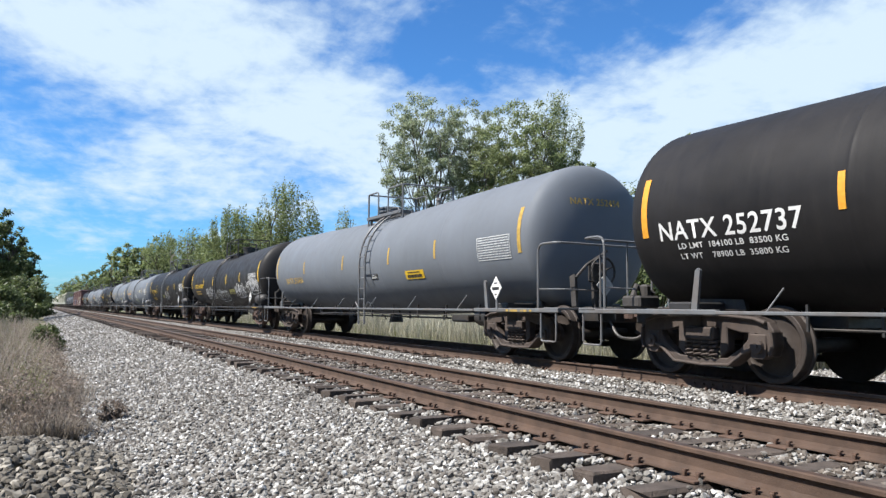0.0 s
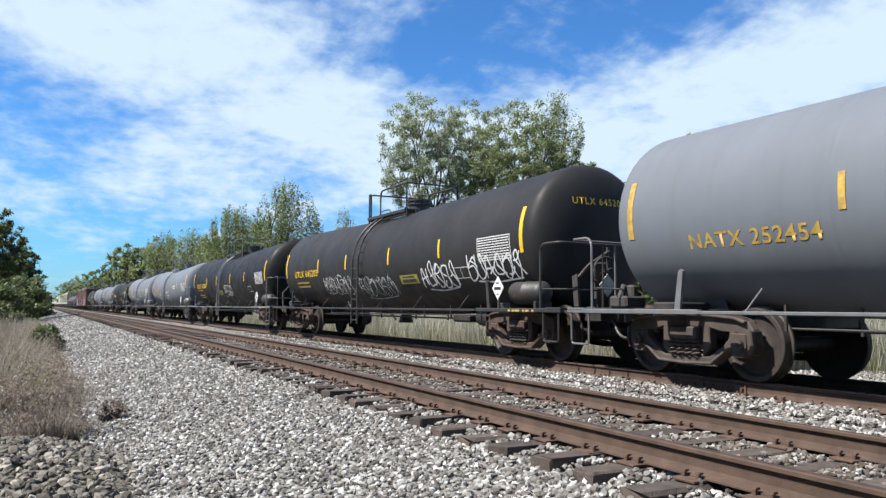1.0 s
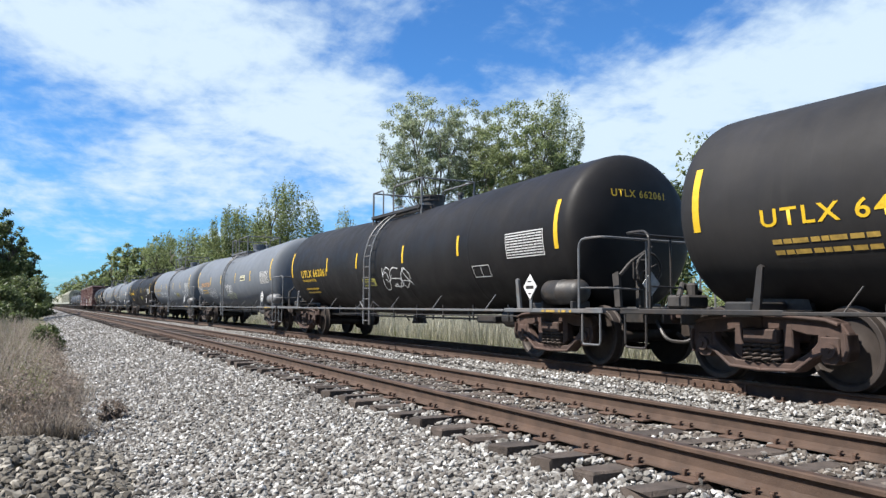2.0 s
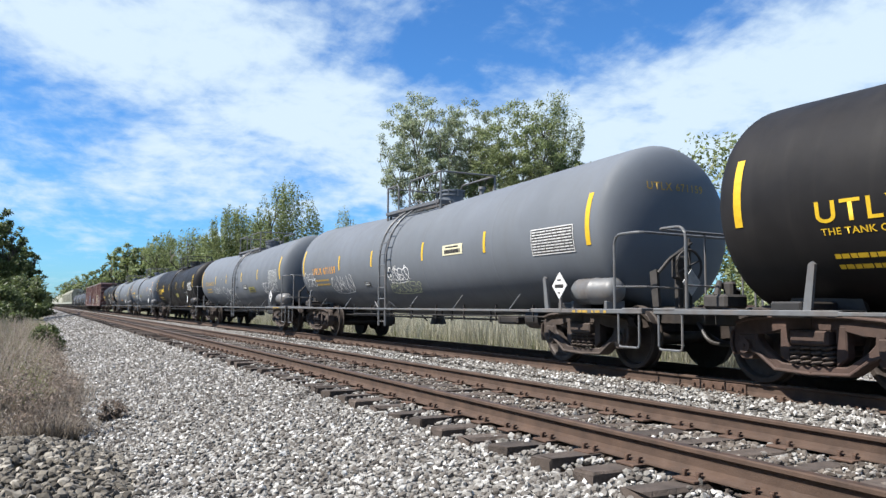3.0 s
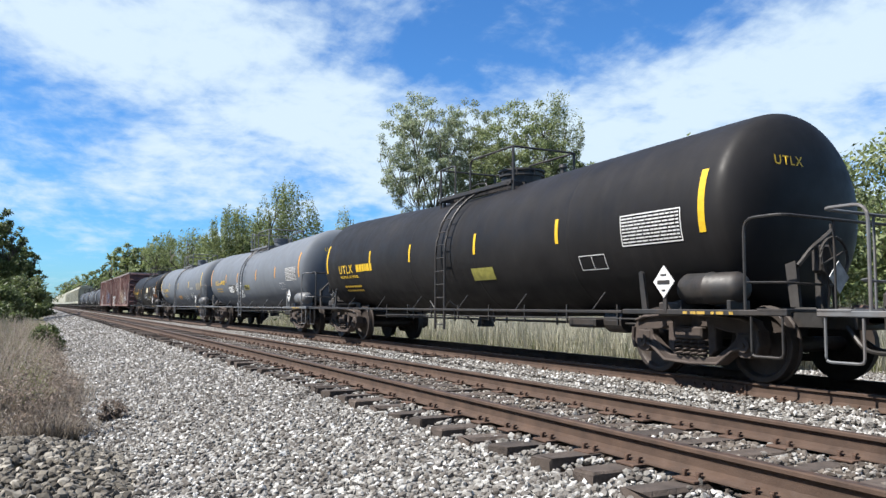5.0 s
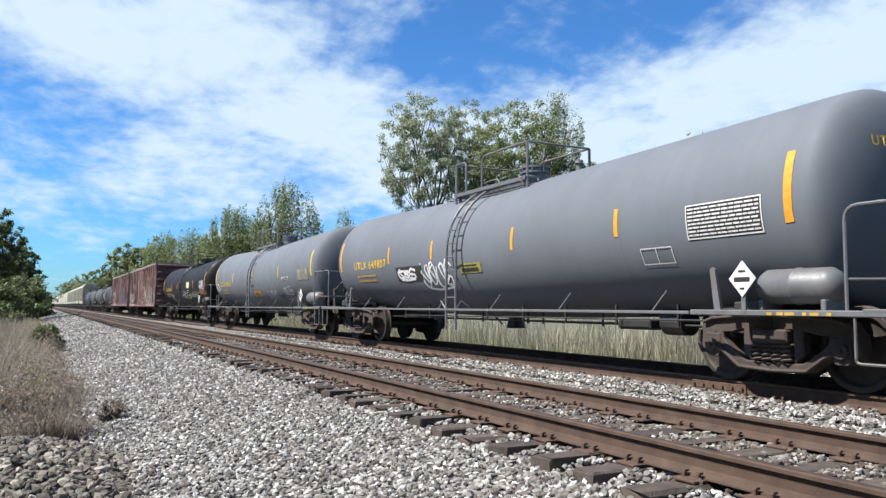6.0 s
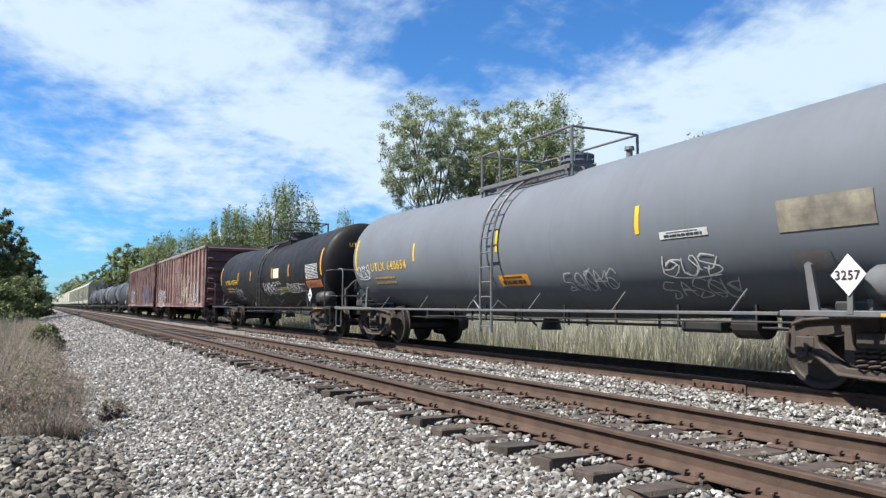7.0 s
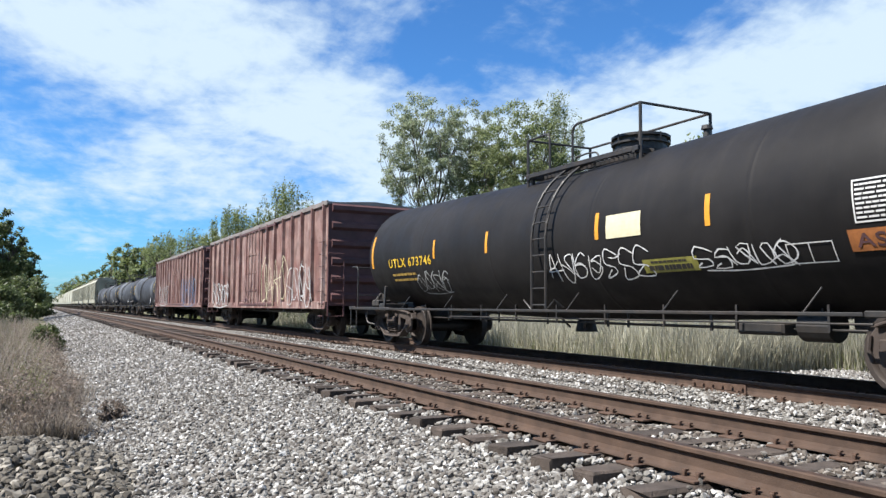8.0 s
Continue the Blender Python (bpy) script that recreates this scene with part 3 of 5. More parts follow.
def curve_through(ctrl, n=9):
    out = []
    for i in range(len(ctrl) - 1):
        p0, p1, p2, p3 = ctrl[max(i - 1, 0)], ctrl[i], ctrl[i + 1], ctrl[min(i + 2, len(ctrl) - 1)]
        for k in range(n):
            t = k / n
            out.append(tuple(0.5 * (2 * b + (c - a) * t + (2 * a - 5 * b + 4 * c - d) * t * t + (3 * b - a - 3 * c + d) * t ** 3) for a, b, c, d in zip(p0, p1, p2, p3)))
    out.append(ctrl[-1])
    return out


def graffiti(car, y, v, w, h, mat, seed, glyphs=5, width=0.045, name="graffiti", put=None, sharp=False, double=False):
    """Sprayed tag of looping strokes, no words."""
    rr = random.Random(seed)
    bm = bmesh.new()
    put = put or (lambda u, q: wrap(y - u, v + q, 0.010 + 0.0005 * (seed % 5)))
    step = w / glyphs
    for g in range(glyphs):
        u0 = g * step
        kind = rr.randrange(5)
        J = lambda s=0.12: rr.uniform(-s, s)
        shapes = [
            [(0.1, 1), (0.05, 0.1), (0.4, 0.0), (0.75, 0.35), (0.5, 0.7), (0.12, 0.6), (0.6, 0.95), (0.9, 0.8)],
            [(0.0, 0.0), (0.35, 1.0), (0.7, 0.05), (0.55, 0.45), (0.1, 0.4), (0.95, 0.5)],
            [(0.85, 0.9), (0.3, 1.0), (0.05, 0.6), (0.7, 0.45), (0.75, 0.1), (0.1, 0.0), (0.4, 0.3)],
            [(0.05, 0.95), (0.1, 0.15), (0.45, 0.0), (0.8, 0.3), (0.75, 1.0), (0.4, 0.85), (0.9, 0.1)],
            [(0.5, 1.0), (0.05, 0.6), (0.3, 0.05), (0.8, 0.15), (0.9, 0.7), (0.5, 0.95), (0.25, 0.75), (0.95, 0.0)]]
        ctrl = [(u0 + (a + J()) * step * 1.15, (b + J()) * h) for a, b in shapes[kind]]
        pts = curve_through(ctrl, 2 if sharp else 8)
        ribbon(bm, pts, width, put)
        if rr.random() < 0.6:
            a, b = rr.uniform(0.0, 0.5), rr.uniform(0.1, 0.9)
            ribbon(bm, curve_through([(u0 + a * step, b * h), (u0 + (a + 0.4) * step, (b + J(0.3)) * h), (u0 + (a + 0.8) * step, (b + J(0.5)) * h)], 5), width * 0.9, put)
        if double:
            ribbon(bm, [(a + width * 1.6, b + width * 0.9) for a, b in pts], width * 0.7, put)
    if rr.random() < 0.6:
        ribbon(bm, curve_through([(0.1 * w, -0.12 * h), (0.5 * w, -0.2 * h), (0.95 * w, -0.08 * h)]), width, put)
    return part(name, bm, mat, car)


# ---- trucks -------------------------------------------------------------
def side_frame_mesh(mat):
    bm = bmesh.new()
    T = 0.065
    for s in (-1, 1):
        # top chord arching over the axle, pedestal, tension diagonal, column, flanges
        extrude_yz(bm, [(0, 0.66), (0, 0.84), (s * 0.45, 0.83), (s * 0.86, 0.80), (s * 1.02, 0.75), (s * 1.10, 0.64), (s * 1.12, 0.46), (s * 1.07, 0.34), (s * 1.00, 0.36), (s * 0.99, 0.56), (s * 0.84, 0.60), (s * 0.60, 0.61), (s * 0.38, 0.66)], -T, T)
        extrude_yz(bm, [(s * 0.73, 0.63), (s * 0.84, 0.63), (s * 0.84, 0.42), (s * 0.72, 0.36), (s * 0.47, 0.20), (0, 0.18), (0, 0.27), (s * 0.40, 0.29), (s * 0.62, 0.43), (s * 0.72, 0.53)], -T, T)
        extrude_yz(bm, [(s * 0.29, 0.28), (s * 0.28, 0.72), (s * 0.41, 0.72), (s * 0.42, 0.38)], -T * 1.05, T * 1.05)
        extrude_yz(bm, [(0, 0.84), (s * 0.45, 0.83), (s * 0.86, 0.80), (s * 1.02, 0.75), (s * 1.00, 0.71), (s * 0.85, 0.76), (s * 0.45, 0.79), (0, 0.80)], -T * 1.9, T * 1.5)
        extrude_yz(bm, [(s * 0.82, 0.44), (s * 0.69, 0.40), (s * 0.45, 0.23), (0, 0.21), (0, 0.17), (s * 0.47, 0.19), (s * 0.71, 0.36), (s * 0.82, 0.40)], -T * 1.8, T * 1.5)
        extrude_yz(bm, [(s * 1.10, 0.64), (s * 1.12, 0.46), (s * 1.07, 0.34), (s * 1.04, 0.36), (s * 1.08, 0.48), (s * 1.06, 0.64)], -T * 1.7, T * 1.5)
        # bearing adapter and end cap
        extrude_yz(bm, [(s * 0.76, 0.36), (s * 0.76, 0.60), (s * 1.00, 0.60), (s * 1.00, 0.36), (s * 0.94, 0.30), (s * 0.82, 0.30)], -T * 1.2, T * 1.2)
        for rad, dep, off in ((0.115, 0.16, 0.0), (0.085, 0.05, -0.10), (0.03, 0.03, -0.13)):
            bmesh.ops.create_cone(bm, segments=14, radius1=rad, radius2=rad, depth=dep, cap_ends=True,
                                  matrix=Matrix.Translation((off, s * 0.889, R_WHEEL)) @ Matrix.Rotation(math.pi / 2, 4, "Y"))
    bmesh.ops.bevel(bm, geom=[e for e in bm.edges if e.calc_length() > 0.1], offset=0.014, segments=1, affect="EDGES")
    me = bpy.data.meshes.new("side_frame")
    bm.to_mesh(me)
    bm.free()
    me.materials.append(mat)
    return me


def spring_mesh():
    bm = bmesh.new()
    pts = [(0.065 * math.cos(a), 0.065 * math.sin(a), 0.29 + 0.21 * a / (8 * math.pi)) for a in [k * math.pi / 3 for k in range(25)]]
    tube(bm, pts, 0.017, 4)
    me = bpy.data.meshes.new("coil_spring")
    bm.to_mesh(me)
    bm.free()
    me.materials.append(M["truck"])
    return me


def bolster_mesh(mat):
    bm = bmesh.new()
    box(bm, -1.12, 1.12, -0.24, 0.24, 0.50, 0.665, 0.02)
    box(bm, -0.45, 0.45, -0.26, 0.26, 0.55, 0.80, 0.03)
    for s in (-1, 1):
        # brake beams and shoes
        tube(bm, [(-0.75, s * 0.38, 0.36), (0.75, s * 0.38, 0.36)], 0.04, 8)
        for x in (-0.74, 0.74):
            box(bm, x - 0.05, x + 0.05, s * 0.38 - 0.02, s * 0.38 + 0.06 * s, 0.28, 0.5, 0.01)
    me = bpy.data.meshes.new("truck")
    bm.to_mesh(me)
    bm.free()
    me.materials.append(mat)
    return me


def wheelset_mesh():
    bm = bmesh.new()

    def lathe_x(profile, n=30):
        rings = [[bm.verts.new((x, r * math.cos(2 * math.pi * k / n), r * math.sin(2 * math.pi * k / n))) for k in range(n)] for x, r in profile]
        for a, b in zip(rings, rings[1:]):
            for k in range(n):
                bm.faces.new((a[k], a[(k + 1) % n], b[(k + 1) % n], b[k]))
        bm.faces.new(rings[0][::-1])
        bm.faces.new(rings[-1])

    for s in (-1, 1):
        w = [(0.68, 0.10), (0.675, 0.37), (0.665, 0.40), (0.665, 0.485), (0.69, 0.484), (0.703, 0.457), (0.805, 0.452), (0.812, 0.445), (0.812, 0.395), (0.80, 0.378), (0.755, 0.36), (0.735, 0.22), (0.765, 0.14), (0.83, 0.115), (0.83, 0.10)]
        lathe_x([(s * x, r) for x, r in w])
    lathe_x([(-1.05, 0.075), (-0.68, 0.095), (0.68, 0.095), (1.05, 0.075)], 14)
    bmesh.ops.recalc_face_normals(bm, faces=bm.faces[:])
    me = bpy.data.meshes.new("wheelset")
    bm.to_mesh(me)
    bm.free()
    me.materials.append(M["wheel"])
    me.polygons.foreach_set("use_smooth", [True] * len(me.polygons))
    me.set_sharp_from_angle(angle=radians(35))
    return me


FRAMES = {k: side_frame_mesh(M[k]) for k in ("truck", "truck_red")}
BOLSTERS = {k: bolster_mesh(M[k]) for k in ("truck", "truck_red")}
SPRINGS, WHEELSET = spring_mesh(), wheelset_mesh()
rolling = []


def add_truck(car, y, kind="truck", turns=True):
    t = part("truck", BOLSTERS[kind], None, car)
    t.location = (0, y - 0.14, 0)
    for s in (-1, 1):
        f = part("side_frame", FRAMES[kind], None, t)
        f.location = (s * 0.99, 0, 0)
        if s > 0:
            f.rotation_euler = (0, 0, math.pi)
        for k in (-0.2, -0.067, 0.067, 0.2):
            sp = part("coil_spring", SPRINGS, None, t)
            sp.location = (s * 1.045, k, 0)
        w = part("wheelset", WHEELSET, None, t)
        w.location = (0, s * 0.889, R_WHEEL)
        if turns:
            rolling.append(w)
    return t


def coupler_mesh():
    bm = bmesh.new()
    for s in (-1, 1):
        box(bm, -0.09, 0.09, -0.55, 0.12, 0.74, 0.90, 0.02)
    box(bm, -0.16, 0.16, -0.72, -0.50, 0.68, 0.95, 0.05)
    box(bm, -0.2, -0.08, -0.82, -0.62, 0.70, 0.93, 0.04)
    me = bpy.data.meshes.new("coupler")
    bm.to_mesh(me)
    bm.free()
    me.materials.append(M["truck_red"])
    return me


COUPLER = coupler_mesh()


def add_couplers(car, half):
    for s in (-1, 1):
        c = part("coupler", COUPLER, None, car)
        c.location = (0, s * (half - 0.18), 0)
        c.rotation_euler = (0, 0, 0 if s < 0 else math.pi)
        bm = bmesh.new()
        tube(bm, rounded([(0.35 * s, s * (half - 0.1), 0.70), (0.38 * s, s * (half + 0.15), 0.42), (0.2 * s, s * (half + 0.38), 0.40), (0.1 * s, s * (half + 0.5), 0.52)], 0.12), 0.028, 7)
        part("brake_hose", bm, M["black_steel"], car)


# ---- tank cars ----------------------------------------------------------
def tank_shell(half, mat, seg=64, r=R_TANK):
    bm = bmesh.new()
    dep = HEAD_DEEP
    bow = 2.0 / HEAD_FULL
    prof = [(-half + dep - dep * math.cos(math.pi / 2 * k / 20) ** bow if k < 20 else -half + dep, r * math.sin(math.pi / 2 * k / 20) ** bow) for k in range(21)]
    body = [(-half + dep + 0.04, r), (-half + dep + 0.3, r)]
    n = 5
    for i in range(1, n):
        y = -half + dep + (2 * half - 2 * dep) * i / n
        body += [(y - 0.06, r), (y - 0.02, r), (y - 0.01, r + 0.002), (y + 0.01, r + 0.002), (y + 0.02, r), (y + 0.06, r)]
        if i == 2:
            body += [(-0.05, r), (0.0, r + 0.002), (0.05, r)]
    prof = prof + body + [(half - dep - 0.3, r), (half - dep - 0.04, r)] + [(-y, q) for y, q in prof[::-1]]
    lathe_y(bm, prof, seg, 0, Z_TANK)
    for v in bm.verts:
        v.co.z += sag(v.co.y)
    return bm


def hand_brake(car, y):
    """Hand wheel on its gear box, with bell crank, chain rod and post, at the leading end."""
    bm = bmesh.new()
    box(bm, -0.50, -0.40, y - 0.05, y + 0.05, 0.90, 1.62, 0.015)
    box(bm, -0.60, -0.32, y - 0.10, y + 0.02, 1.32, 1.66, 0.03)
    extrude_yz(bm, [(y - 0.02, 0.92), (y + 0.10, 0.92), (y + 0.16, 1.42), (y + 0.02, 1.46)], -0.86, -0.81)
    tube(bm, rounded([(-0.84, y, 1.40), (-0.66, y - 0.06, 1.62), (-0.46, y - 0.04, 1.72), (-0.20, y, 1.86)], 0.08), 0.028, 6)
    tube(bm, [(-0.45, y - 0.10, 1.40), (-0.42, y - 0.06, 0.70)], 0.018, 6)
    tube(bm, [(-0.22, y, 0.92), (-0.24, y, 1.92)], 0.022, 6)
    frame_part = part("hand_brake", bm, M["grimy"], car)
    bm = bmesh.new()
    ring = [(-0.40 + 0.24 * math.cos(k * math.pi / 9), y - 0.15, 1.50 + 0.24 * math.sin(k * math.pi / 9)) for k in range(19)]
    tube(bm, ring, 0.020, 6, cap=False)
    for k in range(4):
        a = k * math.pi / 2 + 0.4
        tube(bm, [(-0.40, y - 0.13, 1.50), (-0.40 + 0.24 * math.cos(a), y - 0.15, 1.50 + 0.24 * math.sin(a))], 0.014, 6)
    part("hand_wheel", bm, M["grimy"], frame_part)


def tank_car(front, rear, shell, marks):
    """A tank car between its two end stripes (places along the line at 0 s)."""
    grey = shell == "grey_tank"
    steel = M["grey_steel"] if grey else M["black_steel"]
    rim = M["grey_steel"] if grey or marks.get("grey_rim") else M["black_steel"]
    st = (rear - front) / 2                 # stripe distance from the middle
    half = st + 0.56
    hc = st + 1.34                          # to the striker
    car = thing("tank_car", marks["label"], "tank car", "tank cars of the freight train")
    car["place"] = (front + rear) / 2
    part("tank", tank_shell(half, M[shell]), M[shell], car, smooth=True)

    # stub sills, bolsters and end platforms
    for s in (-1, 1):
        bm = bmesh.new()
        box(bm, -0.32, 0.32, s * hc, s * (hc - 3.6), 0.66, 0.92, 0.02)
        box(bm, -1.30, 1.30, s * (hc - 1.75), s * (hc - 2.15), 0.80, 0.98, 0.02)
        extrude_yz(bm, [(s * (hc - 1.5), 0.88), (s * (hc - 2.5), 0.88), (s * (hc - 2.4), 1.15), (s * (hc - 1.6), 1.15)], -0.70, -0.63)
        extrude_yz(bm, [(s * (hc - 1.5), 0.88), (s * (hc - 2.5), 0.88), (s * (hc - 2.4), 1.15), (s * (hc - 1.6), 1.15)], 0.63, 0.70)
        part("stub_sill", bm, M["black_steel"], car)
        bm = bmesh.new()
        box(bm, -1.45, 1.45, s * (hc - 0.02), s * (hc - 0.42), 0.86, 0.90, 0.008)
        for x in (-1.45, 1.37):
            box(bm, x, x + 0.08, s * (hc - 0.02), s * (hc - 2.7), 0.818, 0.885, 0.01)
        box(bm, -1.44, -0.95, s * (hc - 0.42), s * (hc - 1.55), 0.862, 0.886)
        part("end_platform", bm, rim, car)
        # corner handrail, going round the end
        bm = bmesh.new()
        zt = 1.94
        tube(bm, rounded([(-1.42, s * (hc - 0.60), 0.88), (-1.42, s * (hc - 0.60), zt), (-1.42, s * (hc - 0.08), zt), (0.2, s * (hc - 0.08), zt - 0.02), (1.42, s * (hc - 0.08), zt), (1.42, s * (hc - 0.60), zt), (1.42, s * (hc - 0.60), 0.88)], 0.16), 0.019, 7)
        tube(bm, [(-1.42, s * (hc - 0.60), 1.2), (-1.1, s * (hc - 0.3), 1.2), (-0.3, s * (hc - 0.3), 1.18)], 0.014, 6)
        for x in (-0.55, 0.55):
            tube(bm, [(x, s * (hc - 0.08), 0.88), (x, s * (hc - 0.08), zt)], 0.016, 6)
        part("end_handrail", bm, rim, car)
        for x in (-1.42, 1.42):
            bm = bmesh.new()
            tube(bm, rounded([(x, s * (hc - 0.10), 0.86), (x, s * (hc - 0.10), 0.36), (x, s * (hc - 0.52), 0.36), (x, s * (hc - 0.52), 0.86)], 0.05, 2), 0.016, 6)
            part("sill_step", bm, rim, car)
        # slanting brace plate between platform and shell
        for x in (-1.40, 1.36):
            bm = bmesh.new()
            extrude_yz(bm, [(s * (hc - 2.25), 0.88), (s * (hc - 2.35), 0.88), (s * (hc - 2.41), 1.37), (s * (hc - 2.37), 1.40), (s * (hc - 2.33), 1.37)], x, x + 0.04)
            part("end_brace", bm, rim, car)
        add_truck(car, s * (hc - 1.95), marks.get("truck", "truck"))
    # long side rail with its slanting hangers
    for s in (-1, 1):
        bm = bmesh.new()
        box(bm, s * 1.41, s * 1.47, -(hc - 2.7), hc - 2.7, 0.825, 0.868, 0.008)
        part("side_rail", bm, rim, car)
        k = int(2 * (hc - 3.2) / 2.05)
        for i in range(k + 1):
            y = -(hc - 3.4) + i * 2 * (hc - 3.4) / k
            bm = bmesh.new()
            tube(bm, [(s * 1.43, y, 0.85), (s * 1.27, y - 0.12, 1.13)], 0.010, 6)
            part("rail_hanger", bm, rim, car)
    # pipes and rigging below the shell
    bm = bmesh.new()
    L = hc - 3.0
    tube(bm, [(-0.55, -L, 0.66), (-0.55, L, 0.66)], 0.016, 6)
    tube(bm, [(-0.85, -L, 0.74), (-0.85, L * 0.7, 0.70)], 0.014, 6)
    tube(bm, [(0.4, -L, 0.62), (0.4, L, 0.62)], 0.02, 6)
    for i in range(9):
        y = -L + 0.5 + i * (2 * L - 1) / 8
        box(bm, -0.86, -0.83, y, y + 0.03, 0.64, 0.95)
        box(bm, -0.56, -0.53, y + 0.3 + 0.4 * (i % 3), y + 0.33 + 0.4 * (i % 3), 0.60, 0.95)
    part("brake_pipe", bm, M["black_steel"], car)
    bm = bmesh.new()
    bmesh.ops.create_cone(bm, segments=16, radius1=0.19, radius2=0.19, depth=0.42, cap_ends=True, matrix=Matrix.Translation((-0.45, -L + 0.9, 0.70)) @ Matrix.Rotation(math.pi / 2, 4, "X"))
    box(bm, -0.75, -0.25, -L + 1.2, -L + 1.9, 0.58, 0.74, 0.03)
    part("brake_cylinder", bm, M["black_steel"], car)
    bm = bmesh.new()
    bmesh.ops.create_cone(bm, segments=20, radius1=0.2, radius2=0.11, depth=0.36, cap_ends=True, matrix=Matrix.Translation((0, 0.3, 0.66)))
    box(bm, -0.3, 0.3, 0.1, 0.5, 0.70, 0.9, 0.03)
    for s in (-1, 1):
        tube(bm, [(-0.4, 0.3 + s * 0.5, 0.9), (-0.2, 0.3 + s * 0.2, 0.55)], 0.02, 6)
    part("bottom_outlet", bm, M["black_steel"], car)

    # ladder over the flank to the top platform
    yl = marks.get("ladder", 0.0)
    low = marks.get("ladder_low", 0.45)
    if yl is not None:
        for dy in (-0.2, 0.2):
            bm = bmesh.new()
            path = [(-1.44, yl + dy, low), (-1.44, yl + dy, 1.25), (-1.44, yl + dy, 1.9)]
            path += [((R_TANK + 0.12) * -math.cos(a), yl + dy, Z_TANK + sag(yl) + (R_TANK + 0.12) * math.sin(a)) for a in [radians(d) for d in range(2, 80, 8)]]
            path.sort(key=lambda p: p[2])
            tube(bm, path, 0.026, 6)
            part("ladder_rail", bm, rim, car)
        for i in range(11):
            z = low + 0.10 + i * 0.27
            x = -1.44 if z < 2.15 else -(R_TANK + 0.12) * math.cos(math.asin(min(max((z - Z_TANK - sag(yl)) / (R_TANK + 0.12), -1), 1)))
            if z - Z_TANK - sag(yl) > R_TANK * 0.93:
                break
            bm = bmesh.new()
            tube(bm, [(x, yl - 0.2, z), (x, yl + 0.2, z)], 0.013, 6)
            part("rung", bm, rim, car)
        for dy in (-0.2, 0.2):
            bm = bmesh.new()
            tube(bm, [(-1.44, yl + dy, 0.85), (-1.44, yl + dy * 2.2, 1.02), (-1.3, yl + dy * 2.4, 0.9)], 0.016, 6)
            part("ladder_brace", bm, rim, car)
    # platform, railing, manway
    zt = Z_TANK + R_TANK + sag(yl)
    p0, p1 = yl - marks.get("platform_front", 1.66), yl + marks.get("platform_back", 1.40)
    bm = bmesh.new()
    for x in (-0.78, -0.45):
        box(bm, x, x + 0.05, p0, p1, zt - 0.06, zt + 0.02, 0.008)
    for x in (0.40, 0.73):
        box(bm, x, x + 0.05, p0, p1, zt - 0.06, zt + 0.02, 0.008)
    for i in range(27):
        y = p0 + i * (p1 - p0) / 26
        box(bm, -0.78, -0.42, y - 0.012, y + 0.012, zt - 0.005, zt + 0.015)
        box(bm, 0.40, 0.78, y - 0.012, y + 0.012, zt - 0.005, zt + 0.015)
    for y in (p0 + 0.1, p1 - 0.1):
        box(bm, -0.78, 0.78, y - 0.03, y + 0.03, zt - 0.08, zt - 0.01)
        for x in (-0.7, 0.66):
            box(bm, x, x + 0.05, y - 0.03, y + 0.03, zt - 0.35, zt)
    part("top_platform", bm, steel, car)
    hr = 0.53 - sag(yl)
    rails = []
    for x in (-0.72, 0.72):
        rails += [(rounded([(x, yl + 0.03, zt - 0.05), (x, yl + 0.03, zt + hr), (x, p0, zt + hr)], 0.16), 0.022), ([(x, p0, zt - 0.24), (x, p0, zt + hr)], 0.027),
                  (rounded([(x, yl + 0.70, zt - 0.05), (x, yl + 0.70, zt + hr), (x, p1, zt + hr)], 0.13), 0.022), ([(x, p1, zt - 0.24), (x, p1, zt + hr)], 0.027)]
    rails += [([(-0.72, p0, zt + hr), (0.72, p0, zt + hr)], 0.022), ([(-0.72, p1, zt + hr), (0.72, p1, zt + hr)], 0.022),
              (rounded([(-0.72, yl - 0.06, zt + 0.10), (-0.72, yl - 0.35, zt + 0.12), (-0.72, yl - 0.62, zt + 0.10), (-0.72, yl - 0.68, zt)], 0.06), 0.016)]
    for path, rad in rails:
        part("platform_railing", tube(bmesh.new(), path, rad, 7), rim, car)
    bm = bmesh.new()
    ym = yl + marks.get("dome_at", -0.85)
    dm = marks.get("dome", 0.27)
    for rad, z0, z1 in ((dm, -0.1, 0.33), (dm * 1.12, 0.23, 0.26), (dm * 1.12, 0.33, 0.37), (dm * 0.4, 0.37, 0.40)):
        bmesh.ops.create_cone(bm, segments=28, radius1=rad, radius2=rad, depth=z1 - z0, cap_ends=True, matrix=Matrix.Translation((0, ym, zt + (z0 + z1) / 2)))
    for a in range(8):
        x, y = dm * 1.1 * math.cos(a * math.pi / 4), dm * 1.1 * math.sin(a * math.pi / 4)
        tube(bm, [(x, ym + y, zt + 0.22), (x, ym + y, zt + 0.38)], 0.014, 6)
    part("manway", bm, M["grey_tank"] if grey else steel, car, smooth=False)
    bm = bmesh.new()
    bmesh.ops.create_cone(bm, segments=16, radius1=0.06, radius2=0.05, depth=0.24, cap_ends=True, matrix=Matrix.Translation((0, p0 - 0.62, zt + 0.13)))
    bmesh.ops.create_cone(bm, segments=16, radius1=0.085, radius2=0.075, depth=0.06, cap_ends=True, matrix=Matrix.Translation((0, p0 - 0.62, zt + 0.24)))
    part("safety_valve", bm, steel, car)
